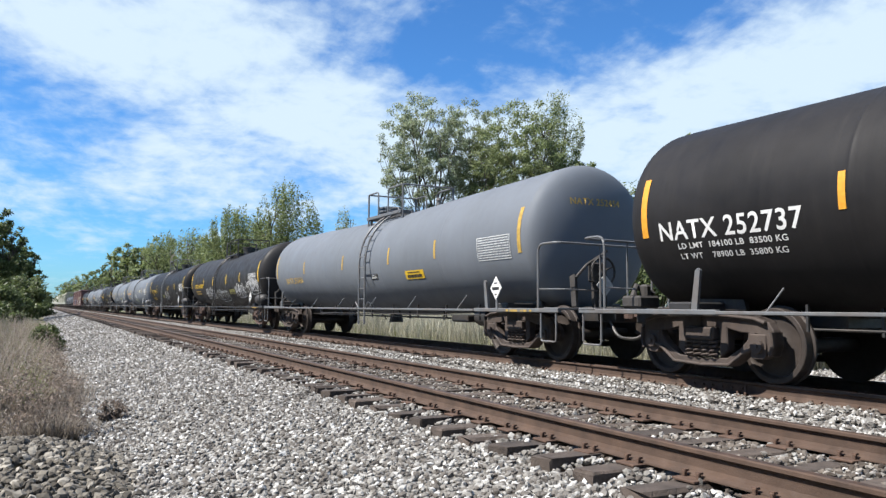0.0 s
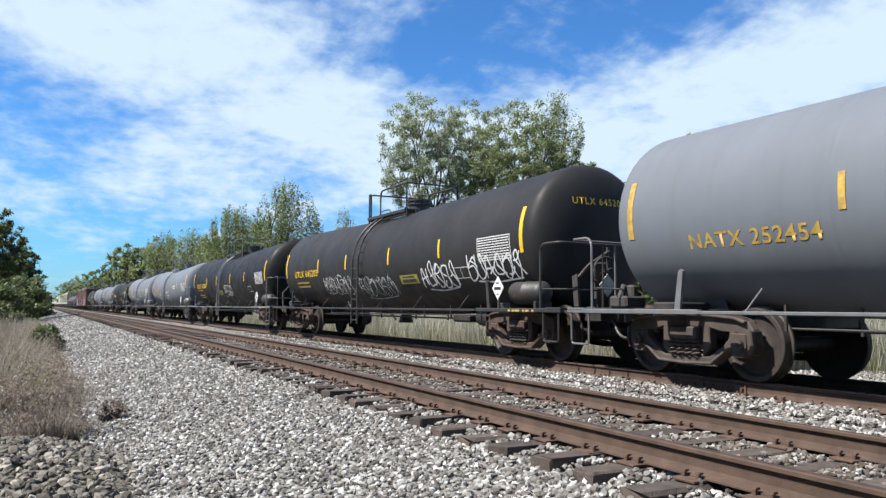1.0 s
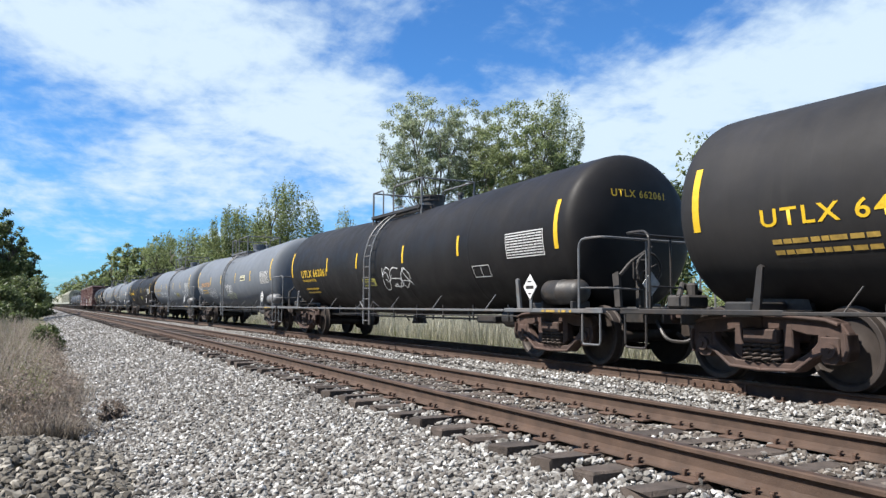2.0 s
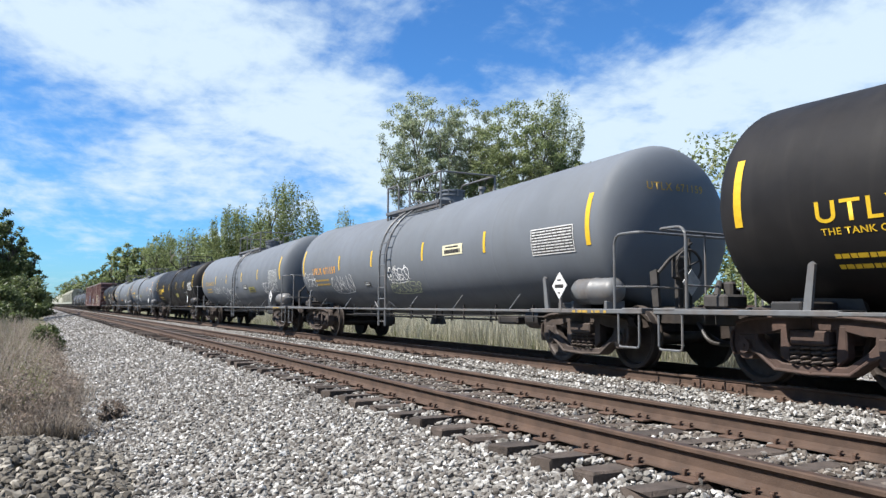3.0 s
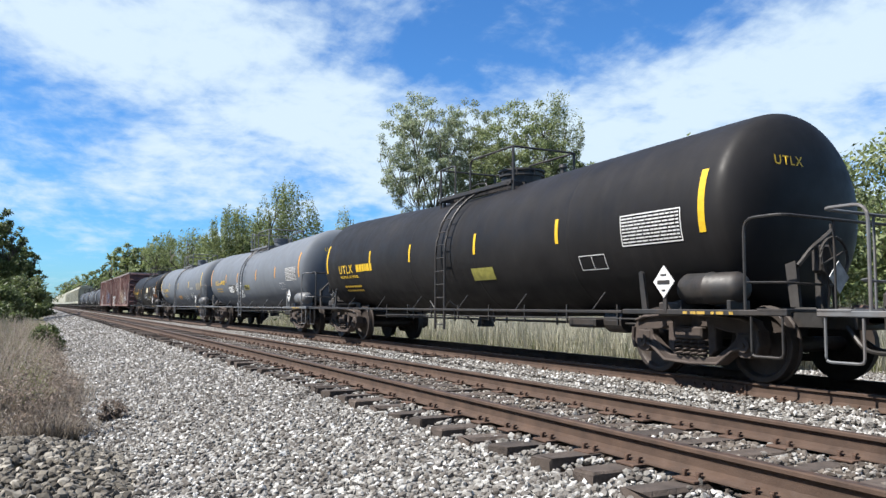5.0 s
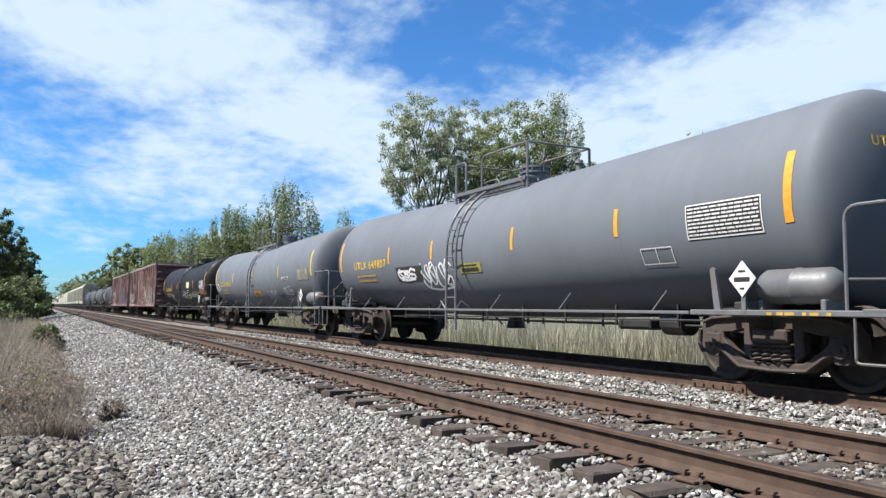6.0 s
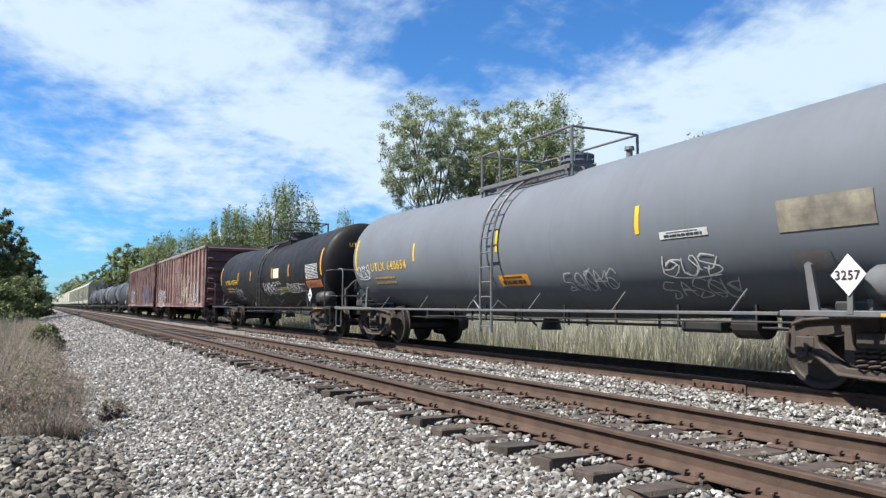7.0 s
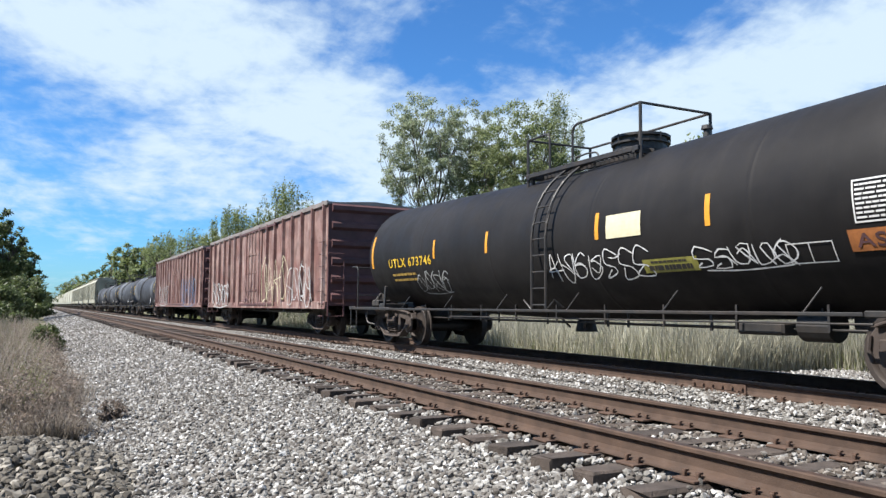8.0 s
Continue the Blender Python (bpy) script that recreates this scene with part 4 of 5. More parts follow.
    # air reservoir and hand brake at the leading end
    if marks.get("reservoir", True):
        yr = -(hc - 1.36)
        bm = bmesh.new()
        lathe_y(bm, [(yr - 0.52, 0.0), (yr - 0.50, 0.10), (yr - 0.46, 0.16), (yr - 0.39, 0.20), (yr - 0.02, 0.20), (yr - 0.01, 0.211), (yr + 0.01, 0.211), (yr + 0.02, 0.20), (yr + 0.39, 0.20), (yr + 0.46, 0.16), (yr + 0.50, 0.10), (yr + 0.52, 0.0)], 24, -1.12, 1.15)
        part("air_reservoir", bm, steel, car, smooth=True)
        for y in (yr - 0.4, yr + 0.4):
            bm = bmesh.new()
            box(bm, -1.3, -0.95, y - 0.03, y + 0.03, 0.88, 1.0, 0.01)
            part("reservoir_bracket", bm, steel, car)
    yb = -(hc - 0.34)
    for k, ln in enumerate((0.06, 0.11, 0.05, 0.13, 0.09, 0.07)):
        bm = bmesh.new()
        ys = -(hc - 0.75) + 0.145 * k
        box(bm, -1.456, -1.45, ys, ys + ln, 0.828, 0.862)
        part("sill_stencil", bm, M["faded_yellow"], car)
    hand_brake(car, yb)
    bm = bmesh.new()
    yq = hc - 0.6
    box(bm, -0.95, -0.55, yq - 0.2, yq + 0.2, 0.9, 1.08, 0.03)
    tube(bm, [(-0.9, yq, 1.05), (-0.75, yq + 0.1, 1.22), (-0.5, yq, 1.10)], 0.05, 7)
    box(bm, -0.72, -0.6, yq - 0.08, yq + 0.08, 1.05, 1.25, 0.03)
    part("brake_valve", bm, M["grimy"], car)
    add_couplers(car, hc)

    # ---- markings
    ym0 = M[marks.get("stripe", "yellow")]
    for y, tall, w in [(-st, 0.82, 0.11), (st, 0.82, 0.11)] + [(y, 0.40, 0.085) for y in marks.get("stripes", (-4.2, -1.5, 1.5, 3.93))]:
        bm = bmesh.new()
        low = -0.30 if tall > 0.5 else -0.22
        patch(bm, y - w / 2, y + w / 2, low, low + tall, 0.006)
        part("reflective_stripe", bm, ym0, car)
    # hazard placard on its bracket
    yd = marks.get("placard", -st + 0.52)
    bm = bmesh.new()
    extrude_yz(bm, [(yd, 1.45), (yd + 0.19, 1.24), (yd, 1.03), (yd - 0.19, 1.24)], -1.47, -1.455)
    pl = part("placard", bm, M["white"], car, "white diamond hazard placard")
    if marks.get("placard_text"):
        me = text_mesh(marks["placard_text"], 0.13)
        for p in me.vertices:
            p.co = (-1.476, yd + 0.145 - p.co.x, 1.195 + p.co.y)
        me.materials.clear()
        me.materials.append(M["black_steel"])
        part("placard_print", me, None, pl)
    bm = bmesh.new()
    for a, b in () if marks.get("placard_text") else (((yd + 0.05, 1.32), (yd - 0.05, 1.34)), ((yd + 0.11, 1.21), (yd - 0.11, 1.26)), ((yd + 0.03, 1.12), (yd - 0.03, 1.14))):
        extrude_yz(bm, [(a[0], a[1]), (b[0], a[1]), (b[0], b[1]), (a[0], b[1])], -1.476, -1.471)
    if len(bm.verts):
        part("placard_print", bm, M["black_steel"], pl)
    bm = bmesh.new()
    box(bm, -1.455, -1.43, yd - 0.03, yd + 0.03, 0.85, 1.1)
    part("placard_bracket", bm, rim, car)
    bm = bmesh.new()
    yf = -(hc - 0.12)
    v4 = [(-0.42, yf, 1.46), (-0.25, yf, 1.27), (-0.42, yf, 1.08), (-0.59, yf, 1.27)]
    fr, bk = [bm.verts.new(p) for p in v4], [bm.verts.new((p[0], p[1] + 0.012, p[2])) for p in v4]
    bm.faces.new(fr)
    bm.faces.new(bk[::-1])
    for q in range(4):
        bm.faces.new((fr[q], bk[q], bk[(q + 1) % 4], fr[(q + 1) % 4]))
    part("end_placard", bm, M["spray_dim"], car, "grey diamond placard on the end")
    if marks.get("panel", True):
        pm = marks.get("panel_mat", "white")
        yp = marks.get("panel_y", -st + 1.5)
        if grey and pm == "white":
            part("panel_ground", patch(bmesh.new(), yp - 1.15, yp + 0.03, -0.38, 0.06, 0.004), M["black_steel"], car)
        bars(car, yp, -0.35, 1.12, 0.38, 8, 12, M[pm], 0.55, 0.018, "data_panel")
    if marks.get("number"):
        lettering(car, marks["number"], marks["number_y"], marks.get("number_v", -0.06), marks.get("number_size", 0.27), M[marks.get("number_mat", "yellow")], marks.get("number_wide", 1.15) * 1.06, "car_number")
        for body, dy, dv, sz in marks.get("small_text", ()):
            lettering(car, body, marks["number_y"] - dy, marks.get("number_v", -0.06) + dv, sz, M[marks.get("small_mat", "faded_yellow")], 1.15, "stencil_text")
        if marks.get("small_rows", 2):
            for i in range(marks.get("small_rows", 2)):
                bars(car, marks["number_y"] - 0.12, marks.get("number_v", -0.06) - marks.get("small_drop", 0.22) - 0.13 * i, 1.3, 0.07, 1, 9, M[marks.get("small_mat", "faded_yellow")], 0.2, 0, "stencil_bars")
    if marks.get("end_mark"):
        # the same mark on the leading head, faint lines under it
        me = text_mesh(marks["end_mark"], 0.17)
        for p in me.vertices:
            u, h = p.co.x - 0.55, p.co.y + 0.55
            rr2 = min((u * u + h * h) / R_TANK ** 2, 0.99)
            p.co = (u * 1.0 - 0.05, -half + HEAD_DEEP - HEAD_DEEP * (1 - rr2 ** (HEAD_FULL / 2)) ** (1 / HEAD_FULL) - 0.012, Z_TANK + h)
        me.materials.clear()
        me.materials.append(M[marks.get("end_mat", "faded_yellow")])
        part("end_lettering", me, None, car)
    for y, v, w, h, mat, seed, n, *thick in marks.get("tags", ()):
        graffiti(car, y, v, w, h, M[mat], seed, n, thick[0] * 0.8 if thick else 0.019, sharp=seed % 3 == 0)
    for y, v, w, h, mat in marks.get("labels", ()):
        bm = bmesh.new()
        patch(bm, y - w, y, v, v + h, 0.009)
        sg = part("sign_plate", bm, M[mat], car)
        if h < 0.24:
            bars(sg, y - w * 0.1, v + h * 0.15, w * 0.8, h * 0.4, 1, 9, M["spray_dim" if mat == "black_steel" else "black_steel"], 0.1, 0, "sign_print", 0.013)
            bars(sg, y - w * 0.16, v + h * 0.68, w * 0.66, h * 0.2, 1, 12, M["spray_dim" if mat == "black_steel" else "black_steel"], 0.3, 0, "sign_print", 0.013)
    for y, v, w, h in marks.get("outline", ()):
        bm = bmesh.new()
        for a in ((y - w, y, v, v + 0.014), (y - w, y, v + h - 0.014, v + h), (y - w, y - w + 0.014, v, v + h), (y - 0.014, y, v, v + h), (y - w / 2 - 0.007, y - w / 2 + 0.007, v, v + h)):
            patch(bm, *a, 0.010, 3)
        part("stencil_frame", bm, M["white"], car)
    return car


# ---- box cars and hopper cars ------------------------------------------
def box_car(front, rear, marks):
    car = thing("box_car", marks["label"], "box car", "box cars of the freight train")
    car["place"] = (front + rear) / 2
    half, W, z0, z1 = (rear - front) / 2, 1.46, 0.92, marks.get("top", 4.02)
    bm = bmesh.new()
    box(bm, -W, W, -half, half, z0, z1 - 0.1)
    part("body", bm, M["box_red"], car)
    # side posts, one by one
    bm = bmesh.new()
    extrude_yz(bm, [(-0.07, z0), (0.07, z0), (0.07, z1 - 0.14), (-0.07, z1 - 0.14)], -0.10, 0.0)
    for v in bm.verts:
        if v.co.x < -0.02:
            v.co.y *= 0.55
    post = bpy.data.meshes.new("side_post")
    bm.to_mesh(post)
    bm.free()
    post.materials.append(M["box_red"])
    n = 17
    for i in range(n):
        y = -half + 0.25 + i * (2 * half - 0.5) / (n - 1)
        if abs(y - 0.2) < 1.1:
            continue
        for s in (-1, 1):
            p = part("side_post", post, None, car)
            p.location, p.rotation_euler = (s * W, y, 0), (0, 0, 0 if s < 0 else math.pi)
    for s in (-1, 1):
        bm = bmesh.new()
        box(bm, s * W, s * (W + 0.07), -half, half, z0 - 0.10, z0 + 0.12, 0.01)
        part("side_sill", bm, M["box_red"], car)
        bm = bmesh.new()
        box(bm, s * W, s * (W + 0.06), -half, half, z1 - 0.18, z1 - 0.04, 0.01)
        part("side_plate", bm, M["box_roof"], car)
    # plug door with rods
    bm = bmesh.new()
    box(bm, -W - 0.055, -W, -1.3, 1.7, z0 + 0.12, z1 - 0.2, 0.015)
    door = part("door", bm, M["box_red"], car)
    bm = bmesh.new()
    for y in (-0.5, 0.0, 0.45, 0.9):
        tube(bm, [(-W - 0.09, y, z0 + 0.05), (-W - 0.09, y, z1 - 0.22)], 0.02, 6)
    for z in (1.5, 2.2, 2.9):
        box(bm, -W - 0.085, -W - 0.05, -0.7, 1.1, z - 0.03, z + 0.03)
    part("lock_rod", bm, M["box_red"], door)
    bm = bmesh.new()
    for z in (z0 + 0.02, z1 - 0.26):
        box(bm, -W - 0.10, -W, -3.4, 2.0, z, z + 0.06)
    part("door_track", bm, M["box_end"], car)
    # ribbed ends
    for s in (-1, 1):
        for i in range(6):
            z = z0 + 0.25 + i * (z1 - z0 - 0.5) / 5
            bm = bmesh.new()
            a = [(s * half, z - 0.15), (s * (half + 0.13), z - 0.06), (s * (half + 0.13), z + 0.06), (s * half, z + 0.15)]
            extrude_yz(bm, a, -W + 0.1, W - 0.1)
            part("end_rib", bm, M["box_end"], car)
        bm = bmesh.new()
        box(bm, -W, W, s * (half - 0.01), s * (half + 0.025), z0, z1 - 0.1)
        part("end_panel", bm, M["box_end"], car)
        bm = bmesh.new()
        for x in (-W - 0.04, -W + 0.44):
            tube(bm, [(x, s * (half + 0.19), z0 - 0.3), (x, s * (half + 0.19), 2.2)], 0.02, 6)
        for i in range(7):
            z = z0 - 0.3 + 0.36 * i
            tube(bm, [(-W - 0.04, s * (half + 0.19), z), (-W + 0.44, s * (half + 0.19), z)], 0.014, 6)
            tube(bm, [(-W - 0.09, s * (half - 0.06), z), (-W - 0.09, s * (half - 0.5), z)], 0.014, 6)
        part("ladder", bm, M["box_end"], car)
        add_truck(car, s * (half - 2.0), "truck")
    bm = bmesh.new()
    extrude = [(-W - 0.03, z1 - 0.1), (0, z1), (W + 0.03, z1 - 0.1), (W + 0.03, z1 - 0.14), (-W - 0.03, z1 - 0.14)]
    a = [bm.verts.new((x, -half - 0.03, z)) for x, z in extrude]
    b = [bm.verts.new((x, half + 0.03, z)) for x, z in extrude]
    bm.faces.new(a)
    bm.faces.new(b[::-1])
    for i in range(5):
        bm.faces.new((a[i], b[i], b[(i + 1) % 5], a[(i + 1) % 5]))
    for i in range(16):
        y = -half + 0.6 + i * (2 * half - 1.2) / 15
        box(bm, -W, W, y - 0.03, y + 0.03, z1 - 0.06, z1 + 0.01)
    part("roof", bm, M["box_roof"], car)
    bm = bmesh.new()
    box(bm, -0.3, 0.3, -half - 0.3, half + 0.3, 0.66, 0.92, 0.02)
    for i in range(7):
        y = -half + 2.6 + i * (2 * half - 5.2) / 6
        box(bm, -W + 0.05, W - 0.05, y - 0.08, y + 0.08, 0.74, 0.9)
    part("underframe", bm, M["black_steel"], car)
    add_couplers(car, half + 0.35)
    for k, (y, z, w, h, mat, seed, n) in enumerate(marks.get("tags", ())):
        graffiti(car, y, z, w, h, M[mat], seed, n, 0.036, put=lambda u, q, y=y, z=z, k=k: (-W - 0.104 - 0.003 * k, y - u, z + q), double=k == 0, sharp=True)
    return car


bm_post = bmesh.new()
box(bm_post, -0.03, 0.03, -0.05, 0.05, -1.3, 1.3, 0.01)
HOPPER_POST = bpy.data.meshes.new("side_post")
bm_post.to_mesh(HOPPER_POST)
bm_post.free()
HOPPER_POST.materials.append(M["hopper"])


def hopper_car(front, rear, label, near=True):
    car = thing("hopper_car", label, "hopper car", "covered hopper cars of the freight train")
    car["place"] = (front + rear) / 2
    half, W, zt = (rear - front) / 2, 1.5, 5.05
    bm = bmesh.new()
    prof = [(-W * 0.97, 1.25), (-W, 1.7), (-W, 4.4), (-W * 0.8, 4.8), (-W * 0.3, zt), (W * 0.3, zt), (W * 0.8, 4.8), (W, 4.4), (W, 1.7), (W * 0.97, 1.25)]
    a = [bm.verts.new((x, -half + (0.0 if z > 2.3 else 1.1), z)) for x, z in prof]
    b = [bm.verts.new((x, half - (0.0 if z > 2.3 else 1.1), z)) for x, z in prof]
    for i in range(len(prof)):
        j = (i + 1) % len(prof)
        bm.faces.new((a[i], b[i], b[j], a[j]))
    bm.faces.new(a)
    bm.faces.new(b[::-1])
    part("body", bm, M["hopper"], car)
    for i in range(14 if near else 0):
        y = -half + 0.5 + i * (2 * half - 1) / 13
        for s in (-1, 1):
            p = part("side_post", HOPPER_POST, None, car)
            p.location = (s * (W + 0.02), y, 3.05)
    bm = bmesh.new()
    for i in range(3):
        y = -half + 3.6 + i * (2 * half - 7.2) / 2
        va = [bm.verts.new((sx * 1.3, y + sy * 2.0, 1.25)) for sx, sy in ((-1, -1), (1, -1), (1, 1), (-1, 1))]
        vb = [bm.verts.new((sx * 0.5, y + sy * 0.4, 0.45)) for sx, sy in ((-1, -1), (1, -1), (1, 1), (-1, 1))]
        bm.faces.new(vb)
        for k in range(4):
            bm.faces.new((va[k], vb[k], vb[(k + 1) % 4], va[(k + 1) % 4]))
    part("hopper_bay", bm, M["hopper"], car)
    bm = bmesh.new()
    box(bm, -0.25, 0.25, -half + 1, half - 1, zt, zt + 0.12, 0.03)
    for s in (-1, 1):
        box(bm, s * 0.6, s * 0.95, -half - 0.2, half + 0.2, zt + 0.06, zt + 0.1)
    part("roof_hatch", bm, M["hopper"], car)
    bm = bmesh.new()
    box(bm, -0.3, 0.3, -half - 0.4, half + 0.4, 0.68, 0.95)
    for s in (-1, 1):
        box(bm, -W, W, s * (half - 0.1), s * (half + 0.05), 0.9, 1.1)
        for x in (-1.2, 1.2):
            tube(bm, [(x, s * half, 1.0), (x, s * half, 3.2)], 0.04, 6)
            tube(bm, [(x, s * half, 1.0), (x, s * (half - 1.0), 2.3)], 0.04, 6)
        if near:
            add_truck(car, s * (half - 1.9), "truck", False)
        else:
            t = part("truck", BOLSTERS["truck"], None, car)
            t.location = (0, s * (half - 1.9), 0)
            for q in (-1, 1):
                w = part("wheelset", WHEELSET, None, t)
                w.location = (0, q * 0.889, R_WHEEL)
    part("underframe", bm, M["black_steel"], car)
    return car


train = []


def make_train():
    U = dict(stripes=(-4.2, -1.5, 1.5, 3.93), ladder=0.4)
    T = lambda *a, **k: train.append(tank_car(*a, {**U, **k}))
    T(-7.46, 8.04, "black_tank", label="black tank car with white numbers and orange stripes", stripe="orange", grey_rim=True, number="NATX 252737",
      number_y=7.50, number_v=-0.36, number_size=0.34, number_mat="white", number_wide=0.955, small_mat="white", small_rows=0, small_text=[("LD LMT  184100 LB  83500 KG", 0.3, -0.13, 0.105), ("LT WT    78900 LB  35800 KG", 0.3, -0.27, 0.105)], stripes=(-4.8, -1.2, 1.2, 4.8), reservoir=False)
    T(11.25, 27.13, "grey_tank", label="light grey tank car with faded yellow numbers", number="NATX 252454", number_y=6.9, number_v=-0.50,
      number_size=0.27, number_mat="faded_yellow", number_wide=1.05, small_rows=0, stripes=(-4.65, -2.15, 1.1, 4.7), stripe="faded_yellow", reservoir=False, dome_at=1.55, dome=0.31, platform_front=0.9, end_mark="NATX 252454",
      panel_y=-6.5, panel_mat="spray_dim", labels=[(-3.05, -0.62, 0.95, 0.20, "yellow"), (-1.0, -0.55, 0.4, 0.14, "black_steel")], ladder=-0.75)
    T(29.98, 44.70, "charcoal_tank", label="charcoal black tank car with yellow stripes and white graffiti", number="UTLX 645205", number_y=6.4, number_v=-0.32,
      number_size=0.28, number_wide=1.2, end_mark="UTLX 645205", end_mat="yellow", ladder=0.42, platform_back=0.83, truck="truck_red",
      tags=[(3.59, -0.83, 0.95, 0.46, "spray_white", 3, 4), (2.6, -0.95, 1.4, 0.55, "spray_white", 12, 4), (0.69, -1.0, 2.3, 0.52, "spray_dim", 21, 6),
            (-3.2, -0.84, 1.6, 0.5, "spray_white", 8, 5, 0.04), (-5.37, -0.72, 1.9, 0.46, "spray_white", 31, 6, 0.04)],
      labels=[(-2.06, -0.73, 0.95, 0.22, "olive")], outline=[(-4.74, -0.69, 0.62, 0.24)])
    T(47.75, 62.84, "black_tank", label="black tank car with large yellow letters and stripes", number="UTLX 662061", number_y=6.54, number_v=-0.34,
      number_size=0.32, number_wide=1.12, small_rows=2, small_drop=0.42, small_text=[("THE TANK CAR PEOPLE", 0.05, -0.14, 0.105)], small_mat="yellow", end_mark="UTLX 662061", end_mat="yellow", grey_rim=True,
      tags=[(-0.2, -0.8, 1.6, 0.5, "spray_white", 14, 3)], labels=[(1.2, -0.72, 0.9, 0.2, "olive")], outline=[(-4.7, -0.69, 0.62, 0.24)], truck="truck_red")
    T(65.72, 80.35, "grey_tank", label="grey tank car with yellow stripes and white graffiti", number="UTLX 671159", number_y=6.38, number_v=-0.29,
      number_size=0.28, number_mat="orange", number_wide=1.05, ladder=0.45, end_mark="UTLX 671159",
      tags=[(7.3, -0.62, 1.1, 0.4, "spray_white", 41, 3), (4.84, -0.84, 1.8, 0.42, "spray_white", 6, 5), (0.5, -0.62, 1.2, 0.32, "spray_white", 17, 4), (0.54, -0.92, 1.7, 0.25, "spray_pale", 19, 6)],
      labels=[(-2.5, -0.18, 0.85, 0.21, "cream"), (2.2, -0.72, 0.4, 0.12, "black_steel")])
    T(83.28, 98.01, "grey_tank", label="grey tank car with orange numbers and outlined graffiti", number="UTLX 645301", number_y=6.39, number_v=-0.26,
      number_size=0.27, number_mat="faded_yellow", number_wide=1.1, ladder=-0.59, platform_back=2.05, panel_mat="spray_dim",
      tags=[(2.36, -1.05, 2.5, 0.6, "spray_white", 52, 4, 0.024), (4.4, -0.62, 1.5, 0.25, "spray_dim", 52, 4), (-4.87, -0.78, 1.85, 0.42, "spray_white", 53, 5)],
      labels=[(-2.60, -0.70, 0.95, 0.22, "olive"), (-1.75, -0.56, 0.62, 0.2, "black_steel"), (2.7, -0.02, 0.4, 0.05, "black_steel")])
    T(101.02, 115.60, "black_tank", label="glossy black tank car with yellow stripes", number="UTLX", number_y=6.3, number_v=-0.34, number_size=0.32,
      number_wide=1.12, small_rows=2, small_drop=0.42, small_text=[("THE TANK CAR PEOPLE", 0.05, -0.14, 0.105)], small_mat="yellow", end_mark="UTLX", end_mat="yellow", dome=0.42, ladder=-0.3,
      labels=[(-1.3, -0.74, 0.8, 0.25, "olive")], outline=[(-4.7, -0.69, 0.62, 0.24)], grey_rim=False)
    bars(train[-1], 4.95, -0.33, 1.15, 0.2, 1, 6, M["yellow"], 0.05, 0, "number_bars")
    T(118.55, 133.21, "grey_tank", label="grey tank car with orange stripes and a black sprayed patch", stripe="orange", number="UTLX 649807", number_y=6.3, number_v=-0.28,
      number_size=0.28, number_mat="yellow", number_wide=1.08, ladder=0.44, stripes=(-4.43, -1.62, 1.60, 3.93), platform_back=1.14, end_mark="UTLX 649807", end_mat="yellow", tags=[(3.45, -0.60, 0.95, 0.20, "spray_white", 62, 3, 0.07), (2.18, -0.80, 1.45, 0.5, "spray_white", 63, 4, 0.06)],
      labels=[(3.55, -0.66, 1.4, 0.34, "black_steel"), (0.37, -0.57, 0.85, 0.2, "olive")], outline=[(-4.88, -0.67, 0.6, 0.24)])
    T(136.03, 150.83, "grey_tank", label="grey tank car with faded yellow lettering and graffiti", number="UTLX 640654", number_y=6.4, number_v=-0.36,
      number_size=0.30, number_mat="yellow", number_wide=1.02, ladder=0.31, panel=False, end_mark="UTLX 640654", stripes=(-3.63, 0.15, 3.75), placard_text="3257",
      tags=[(-1.66, -1.03, 1.3, 0.34, "spray_dim", 71, 5), (-3.96, -0.84, 1.0, 0.27, "spray_white", 72, 3), (-3.8, -1.25, 1.3, 0.32, "spray_dim", 73, 5), (7.4, -0.50, 0.9, 0.30, "spray_white", 74, 3)],
      labels=[(0.24, -0.88, 0.95, 0.22, "orange"), (-5.93, -0.40, 1.15, 0.36, "tan"), (-5.98, -0.9, 0.5, 0.28, "grey_steel"), (-4.06, -0.33, 0.84, 0.10, "spray_dim"), (7.1, -0.95, 0.6, 0.3, "grey_steel")])
    T(153.85, 168.45, "black_tank", label="matt black tank car with orange stripes and white graffiti", stripe="orange", number="UTLX 673746", number_y=6.28, number_v=-0.32,
      number_size=0.28, number_mat="yellow", number_wide=1.15, end_mark="UTLX 673746", end_mat="yellow", ladder=-0.32, ladder_low=0.84, dome=0.42, stripes=(-3.84, -1.67, 1.6, 3.81),
      tags=[(4.94, -0.95, 1.6, 0.45, "spray_dim", 81, 4), (-0.33, -0.82, 2.4, 0.42, "spray_white", 82, 7), (-3.5, -0.76, 1.5, 0.27, "spray_white", 84, 5)],
      labels=[(-2.55, -0.78, 1.0, 0.2, "olive"), (-1.89, -0.23, 0.74, 0.34, "cream"), (-5.66, -0.68, 1.5, 0.24, "rustpaint")], outline=[(-4.89, -0.78, 0.58, 0.25)])
    lettering(train[-1], "ASPHALT", -5.74, -0.63, 0.21, M["box_end"], 1.35, "commodity_name", lift=0.014)
    train.append(box_car(171.6, 189.2, dict(label="weathered red box car with graffiti along its side", tags=[(7.6, 1.0, 3.6, 0.9, "spray_dim", 91, 5), (-1.6, 1.0, 3.4, 1.5, "cream", 92, 4), (-5.0, 1.0, 2.6, 1.2, "spray_dim", 96, 4), (1.4, 1.1, 2.2, 0.9, "box_end", 93, 3)])))
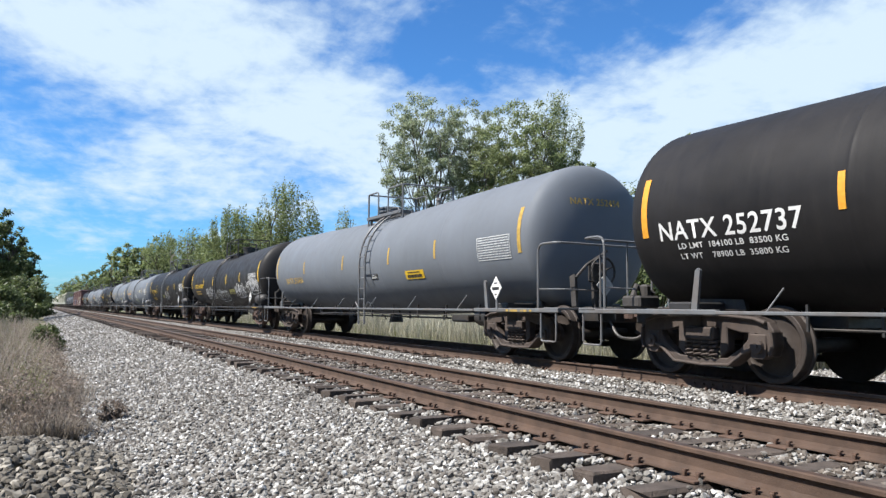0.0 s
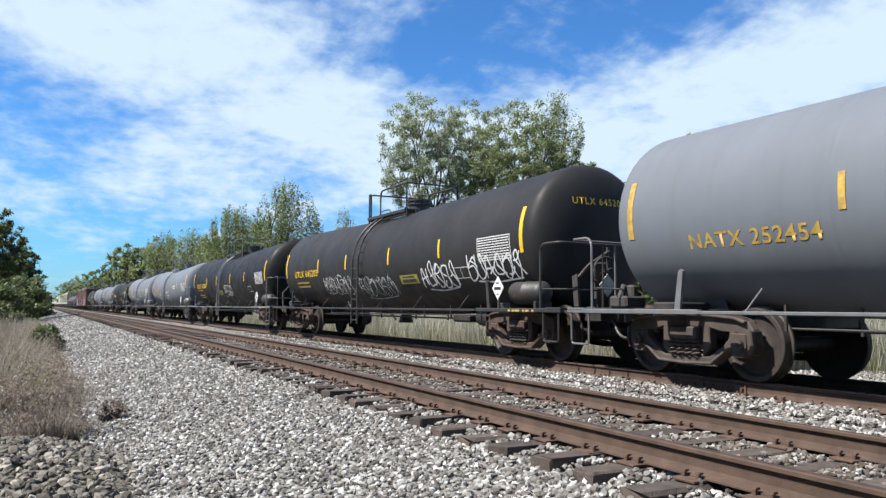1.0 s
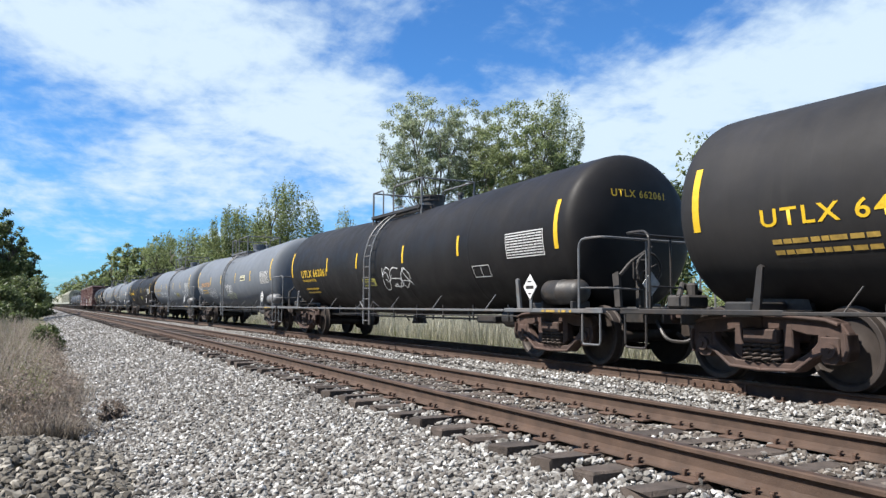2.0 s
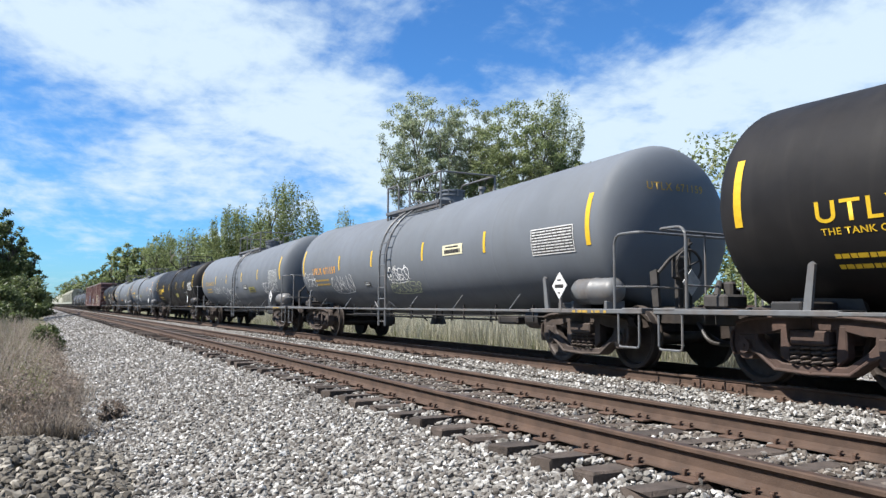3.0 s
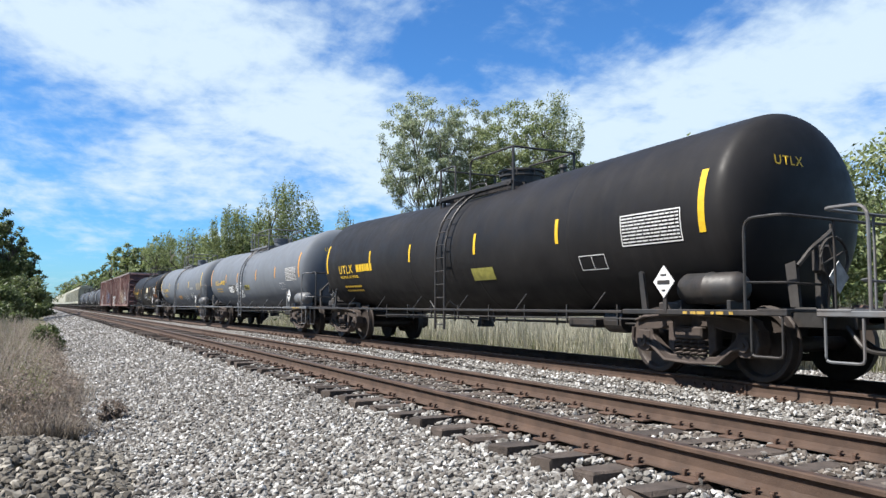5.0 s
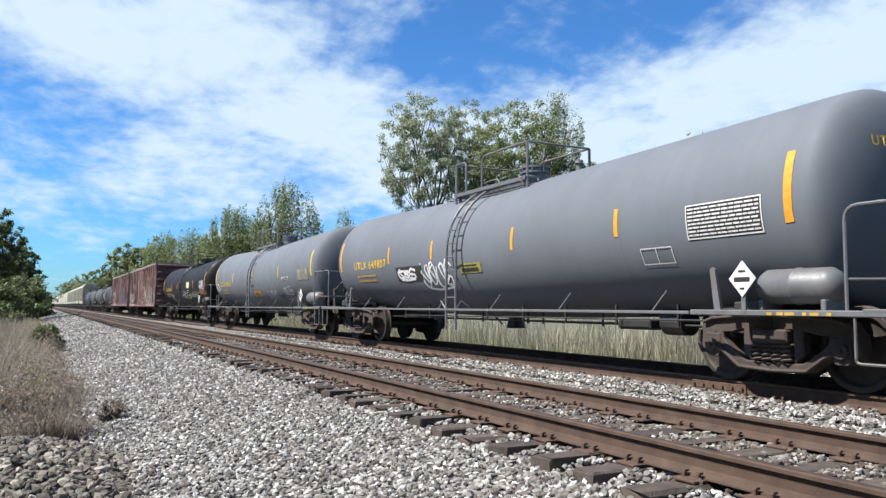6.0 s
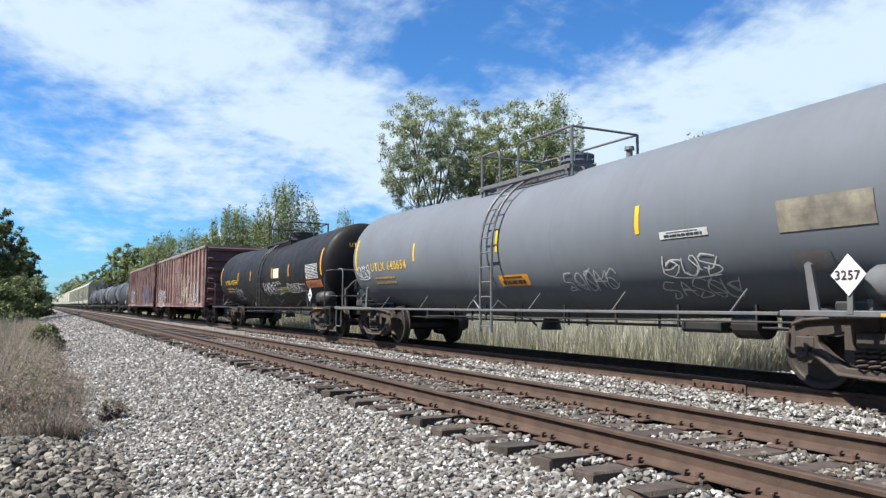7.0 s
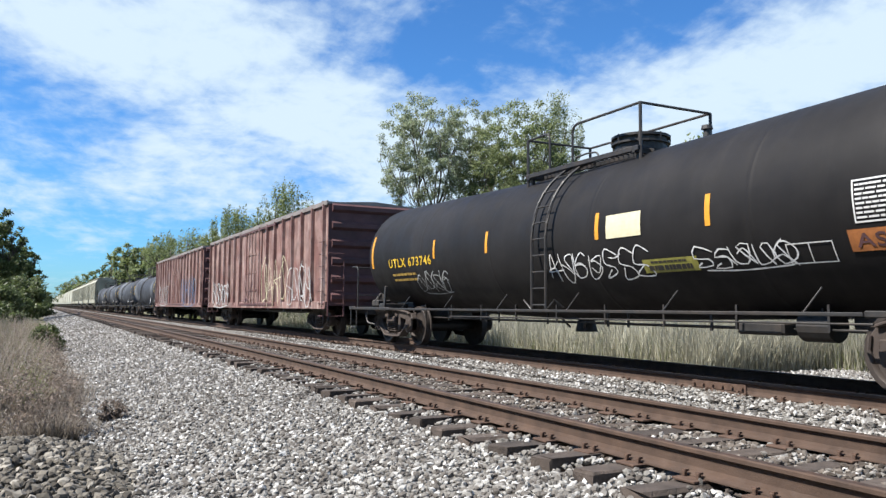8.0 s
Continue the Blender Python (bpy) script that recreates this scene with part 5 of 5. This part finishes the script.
    train.append(box_car(191.0, 208.6, dict(label="weathered red box car with blue and white graffiti", tags=[(-2.6, 1.1, 4.6, 1.3, "blue_spray", 94, 6), (6.5, 1.1, 4.0, 1.1, "spray_dim", 95, 5)])))
    s = 211.3
    for i in range(4):
        T(s, s + 13.4, "gun_tank", label="dark weathered tank car far down the train", stripes=(), panel=False, small_rows=0)
        s += 16.4
    for i in range(34):
        train.append(hopper_car(s, s + 17.2, "pale covered hopper car far down the train", i < 5))
        s += 18.8


make_train()


# ---------------------------------------------------------------- plants
def leaf_cloud(centres, radii, count, size, rng, droop=0.0, slim=0.42):
    """Leaf quads scattered in clumps, turned outwards and to the light: arrays of vertices and faces."""
    C, Rd = np.array(centres), np.array(radii)
    w = Rd ** 2
    idx = rng.choice(len(C), count, p=w / w.sum())
    d = rng.normal(size=(count, 3))
    d /= np.linalg.norm(d, axis=1)[:, None]
    rad = rng.uniform(0.1, 1.0, count) ** 0.5
    P0 = C[idx] + d * (Rd[idx] * rad)[:, None] * np.array([1, 1, 0.8])
    nrm = rng.normal(size=(count, 3)) * 0.55 + d * 0.5 + np.array(SUN_DIR[:]) * 0.6
    nrm /= np.linalg.norm(nrm, axis=1)[:, None]
    a = np.cross(nrm, rng.normal(size=(count, 3)))
    a[:, 2] -= droop * 0.5
    a /= np.linalg.norm(a, axis=1)[:, None] + 1e-9
    b = np.cross(a, nrm)
    b /= np.linalg.norm(b, axis=1)[:, None] + 1e-9
    ln = size * rng.uniform(0.6, 1.4, count)[:, None]
    V = np.stack([P0, P0 + a * ln * 0.5 + b * ln * slim * 0.5, P0 + a * ln, P0 + a * ln * 0.5 - b * ln * slim * 0.5], 1)
    F = np.arange(count * 4).reshape(count, 4)
    return V.reshape(-1, 3), F


def tree(x, y, h, width, leaf_mat, seed, label, leaves=9000, size=0.22, trunk_r=0.22, base=0.25, stems=1, spiky=0.0, clumps=60, z0=-0.78, gaps=0.0, sway=0.0):
    rng = np.random.default_rng(seed)
    rr = random.Random(seed)
    root = thing("tree", label, "tree", "trees beside the railway")
    root.location = (x, y, z0)
    bm = bmesh.new()
    tips = []

    def limb(p, d, ln, r, depth):
        pts = [p]
        q, e = p.copy(), d.copy()
        for i in range(4):
            e = (e + Vector((rr.uniform(-.18, .18), rr.uniform(-.18, .18), rr.uniform(-0.02, .16)))).normalized()
            q = q + e * ln / 4
            pts.append(q.copy())
        tube(bm, pts, r, 6 if depth else 9, r * 0.45, False)
        if depth < 3:
            for k in range(rr.choice((2, 3, 3, 4)) if depth else 5):
                t = rr.uniform(0.4, 1.0)
                j = min(int(t * 4), 3)
                pp = pts[j].lerp(pts[j + 1], t * 4 - j)
                ang = rr.uniform(0, 2 * math.pi)
                out = Vector((math.cos(ang), math.sin(ang), rr.uniform(0.25, 1.0) + spiky)).normalized()
                limb(pp, (e * 0.45 + out * 0.75).normalized(), ln * rr.uniform(0.45, 0.68), r * 0.48, depth + 1)
        if depth >= 2:
            tips.extend(pts[2:])

    for s in range(stems):
        ang = 2 * math.pi * s / stems + rr.uniform(0, 1)
        off = Vector((math.cos(ang), math.sin(ang), 0)) * (0.35 if stems > 1 else 0.0)
        limb(off, (Vector((0, 0, 1)) + off * 0.6).normalized(), h * 0.52, trunk_r, 0)
    part("trunk", bm, M["bark"], root)
    # fit the limbs to the crown's height and width
    T = np.array([t[:] for t in tips])
    sc = np.array([width / 2 / np.percentile(np.abs(T[:, 0]), 99.6), width / 2 / np.percentile(np.abs(T[:, 1]), 99.6), (h * 0.93) / T[:, 2].max()])
    T = T * sc
    # bring stray limbs inside the crown
    for v in root.children[0].data.vertices:
        v.co = (v.co.x * sc[0], v.co.y * sc[1], v.co.z * sc[2])
        e = math.sqrt((v.co.x / width * 2) ** 2 + (v.co.y / width * 2) ** 2 + ((v.co.z - h * (1 + base) / 2) / (h * (1 - base) / 2)) ** 2)
        if v.co.z > h * 0.3 and e > 0.85:
            k = 0.85 / e
            v.co = (v.co.x * k, v.co.y * k, h * (1 + base) / 2 + (v.co.z - h * (1 + base) / 2) * k)
    # clumps through a domed crown with an uneven skin, open where gaps runs high
    cz, rz = h * (1 + base) / 2, h * (1 - base) / 2
    C, radii = [], []
    while len(C) < clumps * 2:
        d = rng.normal(size=3)
        d /= np.linalg.norm(d)
        lump = 0.95 + 0.08 * noise.noise((d[0] * 2.2 + seed, d[1] * 2.2, d[2] * 2.2))
        q = d * lump * rng.uniform(0.05, 1.0) ** 0.38
        if noise.noise((q[0] * 3.6 + seed * 3.1, q[1] * 3.6, q[2] * 3.6)) < gaps - 0.5:
            continue
        narrow = 1 - spiky * 0.35 * max(q[2], -0.3)
        C.append((q[0] * width / 2 * narrow, q[1] * width / 2 * narrow, cz + q[2] * rz))
        radii.append(rng.uniform(0.030, 0.060) * width * (1.25 - 0.35 * np.linalg.norm(q)))
    C, radii = np.array(C), np.array(radii)
    if spiky > 0.5:
        # upright shoots that fan out from low in the crown, thick below and fine at the tip
        n = 90
        ph, th = rng.uniform(0, 2 * np.pi, n), rng.uniform(0, 1.25, n) ** 0.9
        tip = np.stack([np.sin(th) * np.cos(ph) * width / 2, np.sin(th) * np.sin(ph) * width / 2, cz + np.cos(th) * rz * rng.uniform(0.80, 1.04, n)], 1)
        tip[:, 0] += sway * (tip[:, 2] - h * base) * 0.18
        start = tip * np.array([0.3, 0.3, 0.0]) + np.array([0, 0, h * base + 0.08 * h])
        bow = tip * np.array([0.85, 0.85, 0.0]) + np.array([0, 0, 1.0]) * (start[:, 2:3] * 0.45 + tip[:, 2:3] * 0.55)
        k = int(leaves * 0.7)
        idx, t = rng.integers(0, n, k), rng.uniform(0.30, 1.0, k)[:, None]
        P = start[idx] * (1 - t) ** 2 + bow[idx] * 2 * t * (1 - t) + tip[idx] * t ** 2
        P += rng.normal(size=(k, 3)) * width * 0.034 * (1.22 - t)
        V, F = leaf_cloud(C * np.array([0.75, 0.75, 0.72]), radii, leaves - k, size, rng, 0.2)
        V2, F2 = leaf_cloud(P, np.full(k, size * 0.4), k, size, rng, -0.6)
        V, F = np.concatenate([V, V2]), np.concatenate([F, F2 + len(V)])
    else:
        V, F = leaf_cloud(C, radii, leaves, size, rng, 0.3)
    part("crown", quad_mesh("crown", V, F, M[leaf_mat]), None, root)
    return root


def bush(x, y, h, width, leaf_mat, seed, label, leaves=5000, size=0.2, z0=-0.78, category="bush"):
    rng = np.random.default_rng(seed)
    root = thing("bush", label, category, "bushes beside the railway")
    root.location = (x, y, z0)
    n = 48
    C = np.stack([rng.uniform(-0.5, 0.5, n) * width, rng.uniform(-0.5, 0.5, n) * width, rng.uniform(0.1, 0.92, n) * h], 1)
    k = 1 - (C[:, 2] / h) ** 2 * 0.6
    C[:, 0] *= k
    C[:, 1] *= k
    V, F = leaf_cloud(C, rng.uniform(0.10, 0.17, n) * max(width, h), leaves, size, rng, 0.1)
    part("crown", quad_mesh("crown", V, F, M[leaf_mat]), None, root)
    bm = bmesh.new()
    for c in C[::3]:
        tube(bm, [(c[0] * 0.1, c[1] * 0.1, 0), (c[0] * 0.5, c[1] * 0.5, c[2] * 0.5), tuple(c)], 0.05, 5, 0.015, False)
    part("trunk", bm, M["bark"], root)
    return root


def blades(name, spots, height, width, mat, label, seed, lean=0.25, bend=0.35):
    """Standing grass or reeds as bent strips: spots of (x, y, z, scale)."""
    rng = np.random.default_rng(seed)
    S = np.array(spots)
    n = len(S)
    a = rng.uniform(0, 2 * np.pi, n)
    d = np.stack([np.cos(a), np.sin(a), np.zeros(n)], 1)
    p = np.stack([-np.sin(a), np.cos(a), np.zeros(n)], 1)
    h = height * S[:, 3] * rng.uniform(0.55, 1.2, n)
    ln, bd = rng.uniform(0, lean, n), rng.uniform(0, bend, n)
    rows = []
    for t, w in ((0, 1.0), (0.55, 0.8), (1.0, 0.08)):
        c = S[:, :3] + d * (h * (ln * t + bd * t * t))[:, None]
        c = c + np.array([0, 0, 1]) * (h * t * (1 - 0.3 * bd * t))[:, None]
        rows += [c - p * width * w / 2, c + p * width * w / 2]
    V = np.stack(rows, 1).reshape(-1, 3)
    F = np.concatenate([np.arange(n)[:, None] * 6 + np.array([[2 * k, 2 * k + 1, 2 * k + 3, 2 * k + 2]]) for k in range(2)])
    ob = new(name, quad_mesh(name, V, F, mat))
    tagged(ob, label, "grass", kind="stuff")
    return ob


def make_plants():
    rr = random.Random(3)
    at = lambda az, dist: (dist * math.sin(radians(az)), dist * math.cos(radians(az)))
    # the large group behind the train
    for az, dist, h, w, mat, sd, label, n, size, base, stems, spiky, clumps, gaps, sway in (
            (25.5, 46, 15.0, 6.4, "leaf_pale", 101, "tall open tree with grey-green leaves behind the railway", 30000, 0.135, 0.44, 3, 0, 190, 0.48, 0),
            (29.5, 48, 15.4, 5.6, "leaf_pale", 104, "tall sparse tree with bare limbs showing between its leaves", 23000, 0.135, 0.36, 2, 0, 170, 0.38, 0),
            (32.8, 45, 14.5, 7.2, "leaf", 102, "tall dense green tree behind the railway", 62000, 0.14, 0.15, 2, 0, 320, 0.22, 0),
            (34.5, 47, 15.2, 4.6, "leaf_pale", 103, "slender tree with an upright feathery top", 22000, 0.13, 0.35, 1, 0.6, 40, 0.2, 0.55),
            (37.0, 46, 11.2, 4.2, "leaf", 105, "lower green tree at the edge of the group", 22000, 0.14, 0.1, 1, 0, 120, 0.22, 0)):
        x, y = at(az, dist)
        tree(x, y, h, w, mat, sd, label, n, size, 0.24, base, stems, spiky, clumps, gaps=gaps, sway=sway)
    # the row of feathery trees further down
    for az, dist, h, w, mat, sd in ((15.3, 82, 15.0, 8.2, "leaf", 111), (11.7, 86, 12.8, 7.6, "leaf", 112), (13.4, 90, 11.8, 7.0, "leaf", 113), (10.4, 100, 11.0, 7.0, "leaf", 115), (19.6, 84, 12.6, 3.4, "leaf_pale", 114),
                                    (17.6, 86, 8.8, 6.0, "leaf", 116), (8.7, 125, 13.8, 9, "leaf", 117), (10.0, 118, 11.2, 9, "leaf_dark", 118), (7.2, 135, 13.8, 10, "leaf", 119)):
        x, y = at(az, dist)
        tree(x, y, h, w, mat, sd, "green feathery tree in the row beyond the railway", 6000 if w < 4 else 26000 if dist < 100 else 13000, 0.22 if dist < 100 else 0.30, 0.2, 0.04, 1, 0.7, 60)
    for az, dist, h, w, mat, sd in ((7.6, 165, 15.2, 12, "leaf_dark", 121), (6.0, 165, 15.4, 13, "leaf", 122), (4.8, 170, 15.4, 12, "leaf", 123), (3.9, 200, 14.6, 11, "leaf_dark", 124), (2.7, 250, 12.0, 14, "leaf", 125), (1.9, 300, 12.5, 18, "leaf", 126), (1.3, 380, 12, 20, "leaf_dark", 127)):
        x, y = at(az, dist)
        tree(x, y, h, w, mat, sd, "distant green tree beside the line", 7000, 0.6, 0.25, 0.0, 1, 0.2, 70)
    # low growth behind the train on the other side
    for i in range(15):
        az = 20 + i * 2.9 + (4.3 if i > 8 else 0.0)
        dist = 50 + 8 * math.sin(i * 1.9)
        x, y = at(az, dist)
        tall = 10.6 if az > 42 else 5.6
        bush(x, y, tall * rr.uniform(0.85, 1.12), 8.5, rr.choice(("leaf", "leaf", "leaf_dark")), 140 + i, "thick green bush behind the railway", 10500, 0.31)
    # dark trees along the near side
    for dx, dy, h, w, sd in ((-6.8, 98, 14.0, 8.6, 131), (-11.5, 84, 14.7, 10.0, 132), (-4.3, 126, 10.6, 6.5, 133), (-9, 150, 14, 11, 134)):
        tree(dx, dy, h, w, "leaf_dark", sd, "dark leafy tree in the near-side row, which is partly added to screen the sky", 18000, 0.36, 0.25, 0.0, 2, 0.1, 110)
    # added row, mostly out of view, to keep low sky light off the tank flanks
    sky_screen_tree = None
    for i in range(11):
        m = pose(-15.5 - 2.5 * math.sin(i * 2.1), -42 + i * 8.2, -0.78, 0, 0, i * 77)
        if sky_screen_tree is None:
            sky_screen_tree = tree(0, 0, 9.5, 9.5, "leaf_dark", 160, "dark leafy tree in the near-side row, which is partly added to screen the sky", 4500, 0.6, 0.25, 0.0, 2, 0.1, 90)
            sky_screen_tree.matrix_basis = m
        else:
            copy_thing(sky_screen_tree, m)
    for dx, dy, h, w, sd in ((-4.5, 70, 3.2, 5, 135), (-6.5, 52, 2.6, 5, 136), (-2.6, 92, 4.6, 4.0, 137), (-3.2, 116, 6.0, 5.0, 170), (-1.4, 122, 3.6, 3.0, 171)):
        bush(dx, dy, h, w, "leaf_dark", sd, "low dark bush among dry weeds", 6000, 0.3)
    bush(-0.15, 28.5, 1.0, 1.1, "leaf_dark", 138, "small green bush at the edge of the ballast", 2600, 0.10)
    bush(0.74, 10.9, 0.34, 0.36, "twig", 139, "small dry brown plant growing in the ballast", 520, 0.042, z0=-0.66)
    # reeds and grass
    S = [(rr.uniform(12.6, 19.5), 12.4 + 63 * rr.random() ** 1.5, -0.8, rr.uniform(0.7, 1.15)) for _ in range(60000)]
    S += [(rr.uniform(16.6, 23), rr.uniform(2, 16), -0.8, rr.uniform(0.8, 1.2)) for _ in range(14000)]
    blades("reeds", S, 1.55, 0.018, M["reed"], "dense stand of tall dry reeds behind the far track", 7)
    S = [(rr.uniform(12.4, 20.5), rr.uniform(13, 90), -0.8, rr.uniform(0.6, 1.1)) for _ in range(15000)]
    S += [(rr.uniform(16.5, 23), rr.uniform(2, 16), -0.8, rr.uniform(0.6, 1.1)) for _ in range(5000)]
    blades("green_reeds", S, 1.15, 0.02, M["reed_green"], "fresh green grass mixed among the reeds", 8)
    S = []
    for _ in range(26000):
        y = 10.2 + 45 * rr.random() ** 1.8
        inset = rr.gammavariate(1.9, 0.62)
        x = 0.92 - inset - 0.014 * y + 0.30 * noise.noise((y * 0.6, 0.5, 2.0))
        S.append((x, y, -0.8, rr.uniform(0.45, 1.1) * (0.85 + 0.6 * noise.noise((x * 1.1, y * 0.55, 7.0))) * min(0.28 + 0.48 * inset, 1.05) * (0.6 if y < 12 else 1.0)))
    blades("dry_weeds", S, 1.15, 0.012, M["dry_weed"], "dry brown weeds and stalks beside the ballast", 9, 0.45, 0.5)
    S = [(0.1 - abs(rr.gauss(0, 1.6)) - 0.014 * y, y, -0.8, rr.uniform(0.5, 1.1)) for y in [12.5 + 42 * rr.random() ** 1.5 for _ in range(9500)]]
    blades("green_weeds", S, 0.7, 0.016, M["reed_green"], "green grass among the dry weeds", 10, 0.4, 0.5)
    # feathery seed heads on the dry weeds
    rng = np.random.default_rng(12)
    C = np.array([(0.5 - abs(rr.gauss(0, 1.3)) - 0.014 * y, y, -0.25 + rr.uniform(-0.3, 0.3)) for y in [10 + 30 * rr.random() ** 1.7 for _ in range(900)]])
    V, F = leaf_cloud(C, np.full(len(C), 0.13), 16000, 0.05, rng, 0.0, 0.3)
    tagged(new("seed_heads", quad_mesh("seed_heads", V, F, M["twig"])), "brown feathery seed heads of dry weeds", "weeds", kind="stuff")


make_plants()


# ---------------------------------------------------------------- movement
def motions():
    steps = [i / FPS for i in range(0, int(8.0 * FPS) + 1)]
    for car in train:
        y0 = car["place"]
        del car["place"]
        walk(car, [(t, pose(CAR_X + bend(y0 - SPEED * t), y0 - SPEED * t, 0, 0, 0, heading(y0 - SPEED * t))) for t in steps])
    for w in rolling:
        p = w.location.copy()
        walk(w, [(t, pose(p.x, p.y, p.z, math.degrees(SPEED * t / R_WHEEL) % 360.0)) for t in steps])


motions()
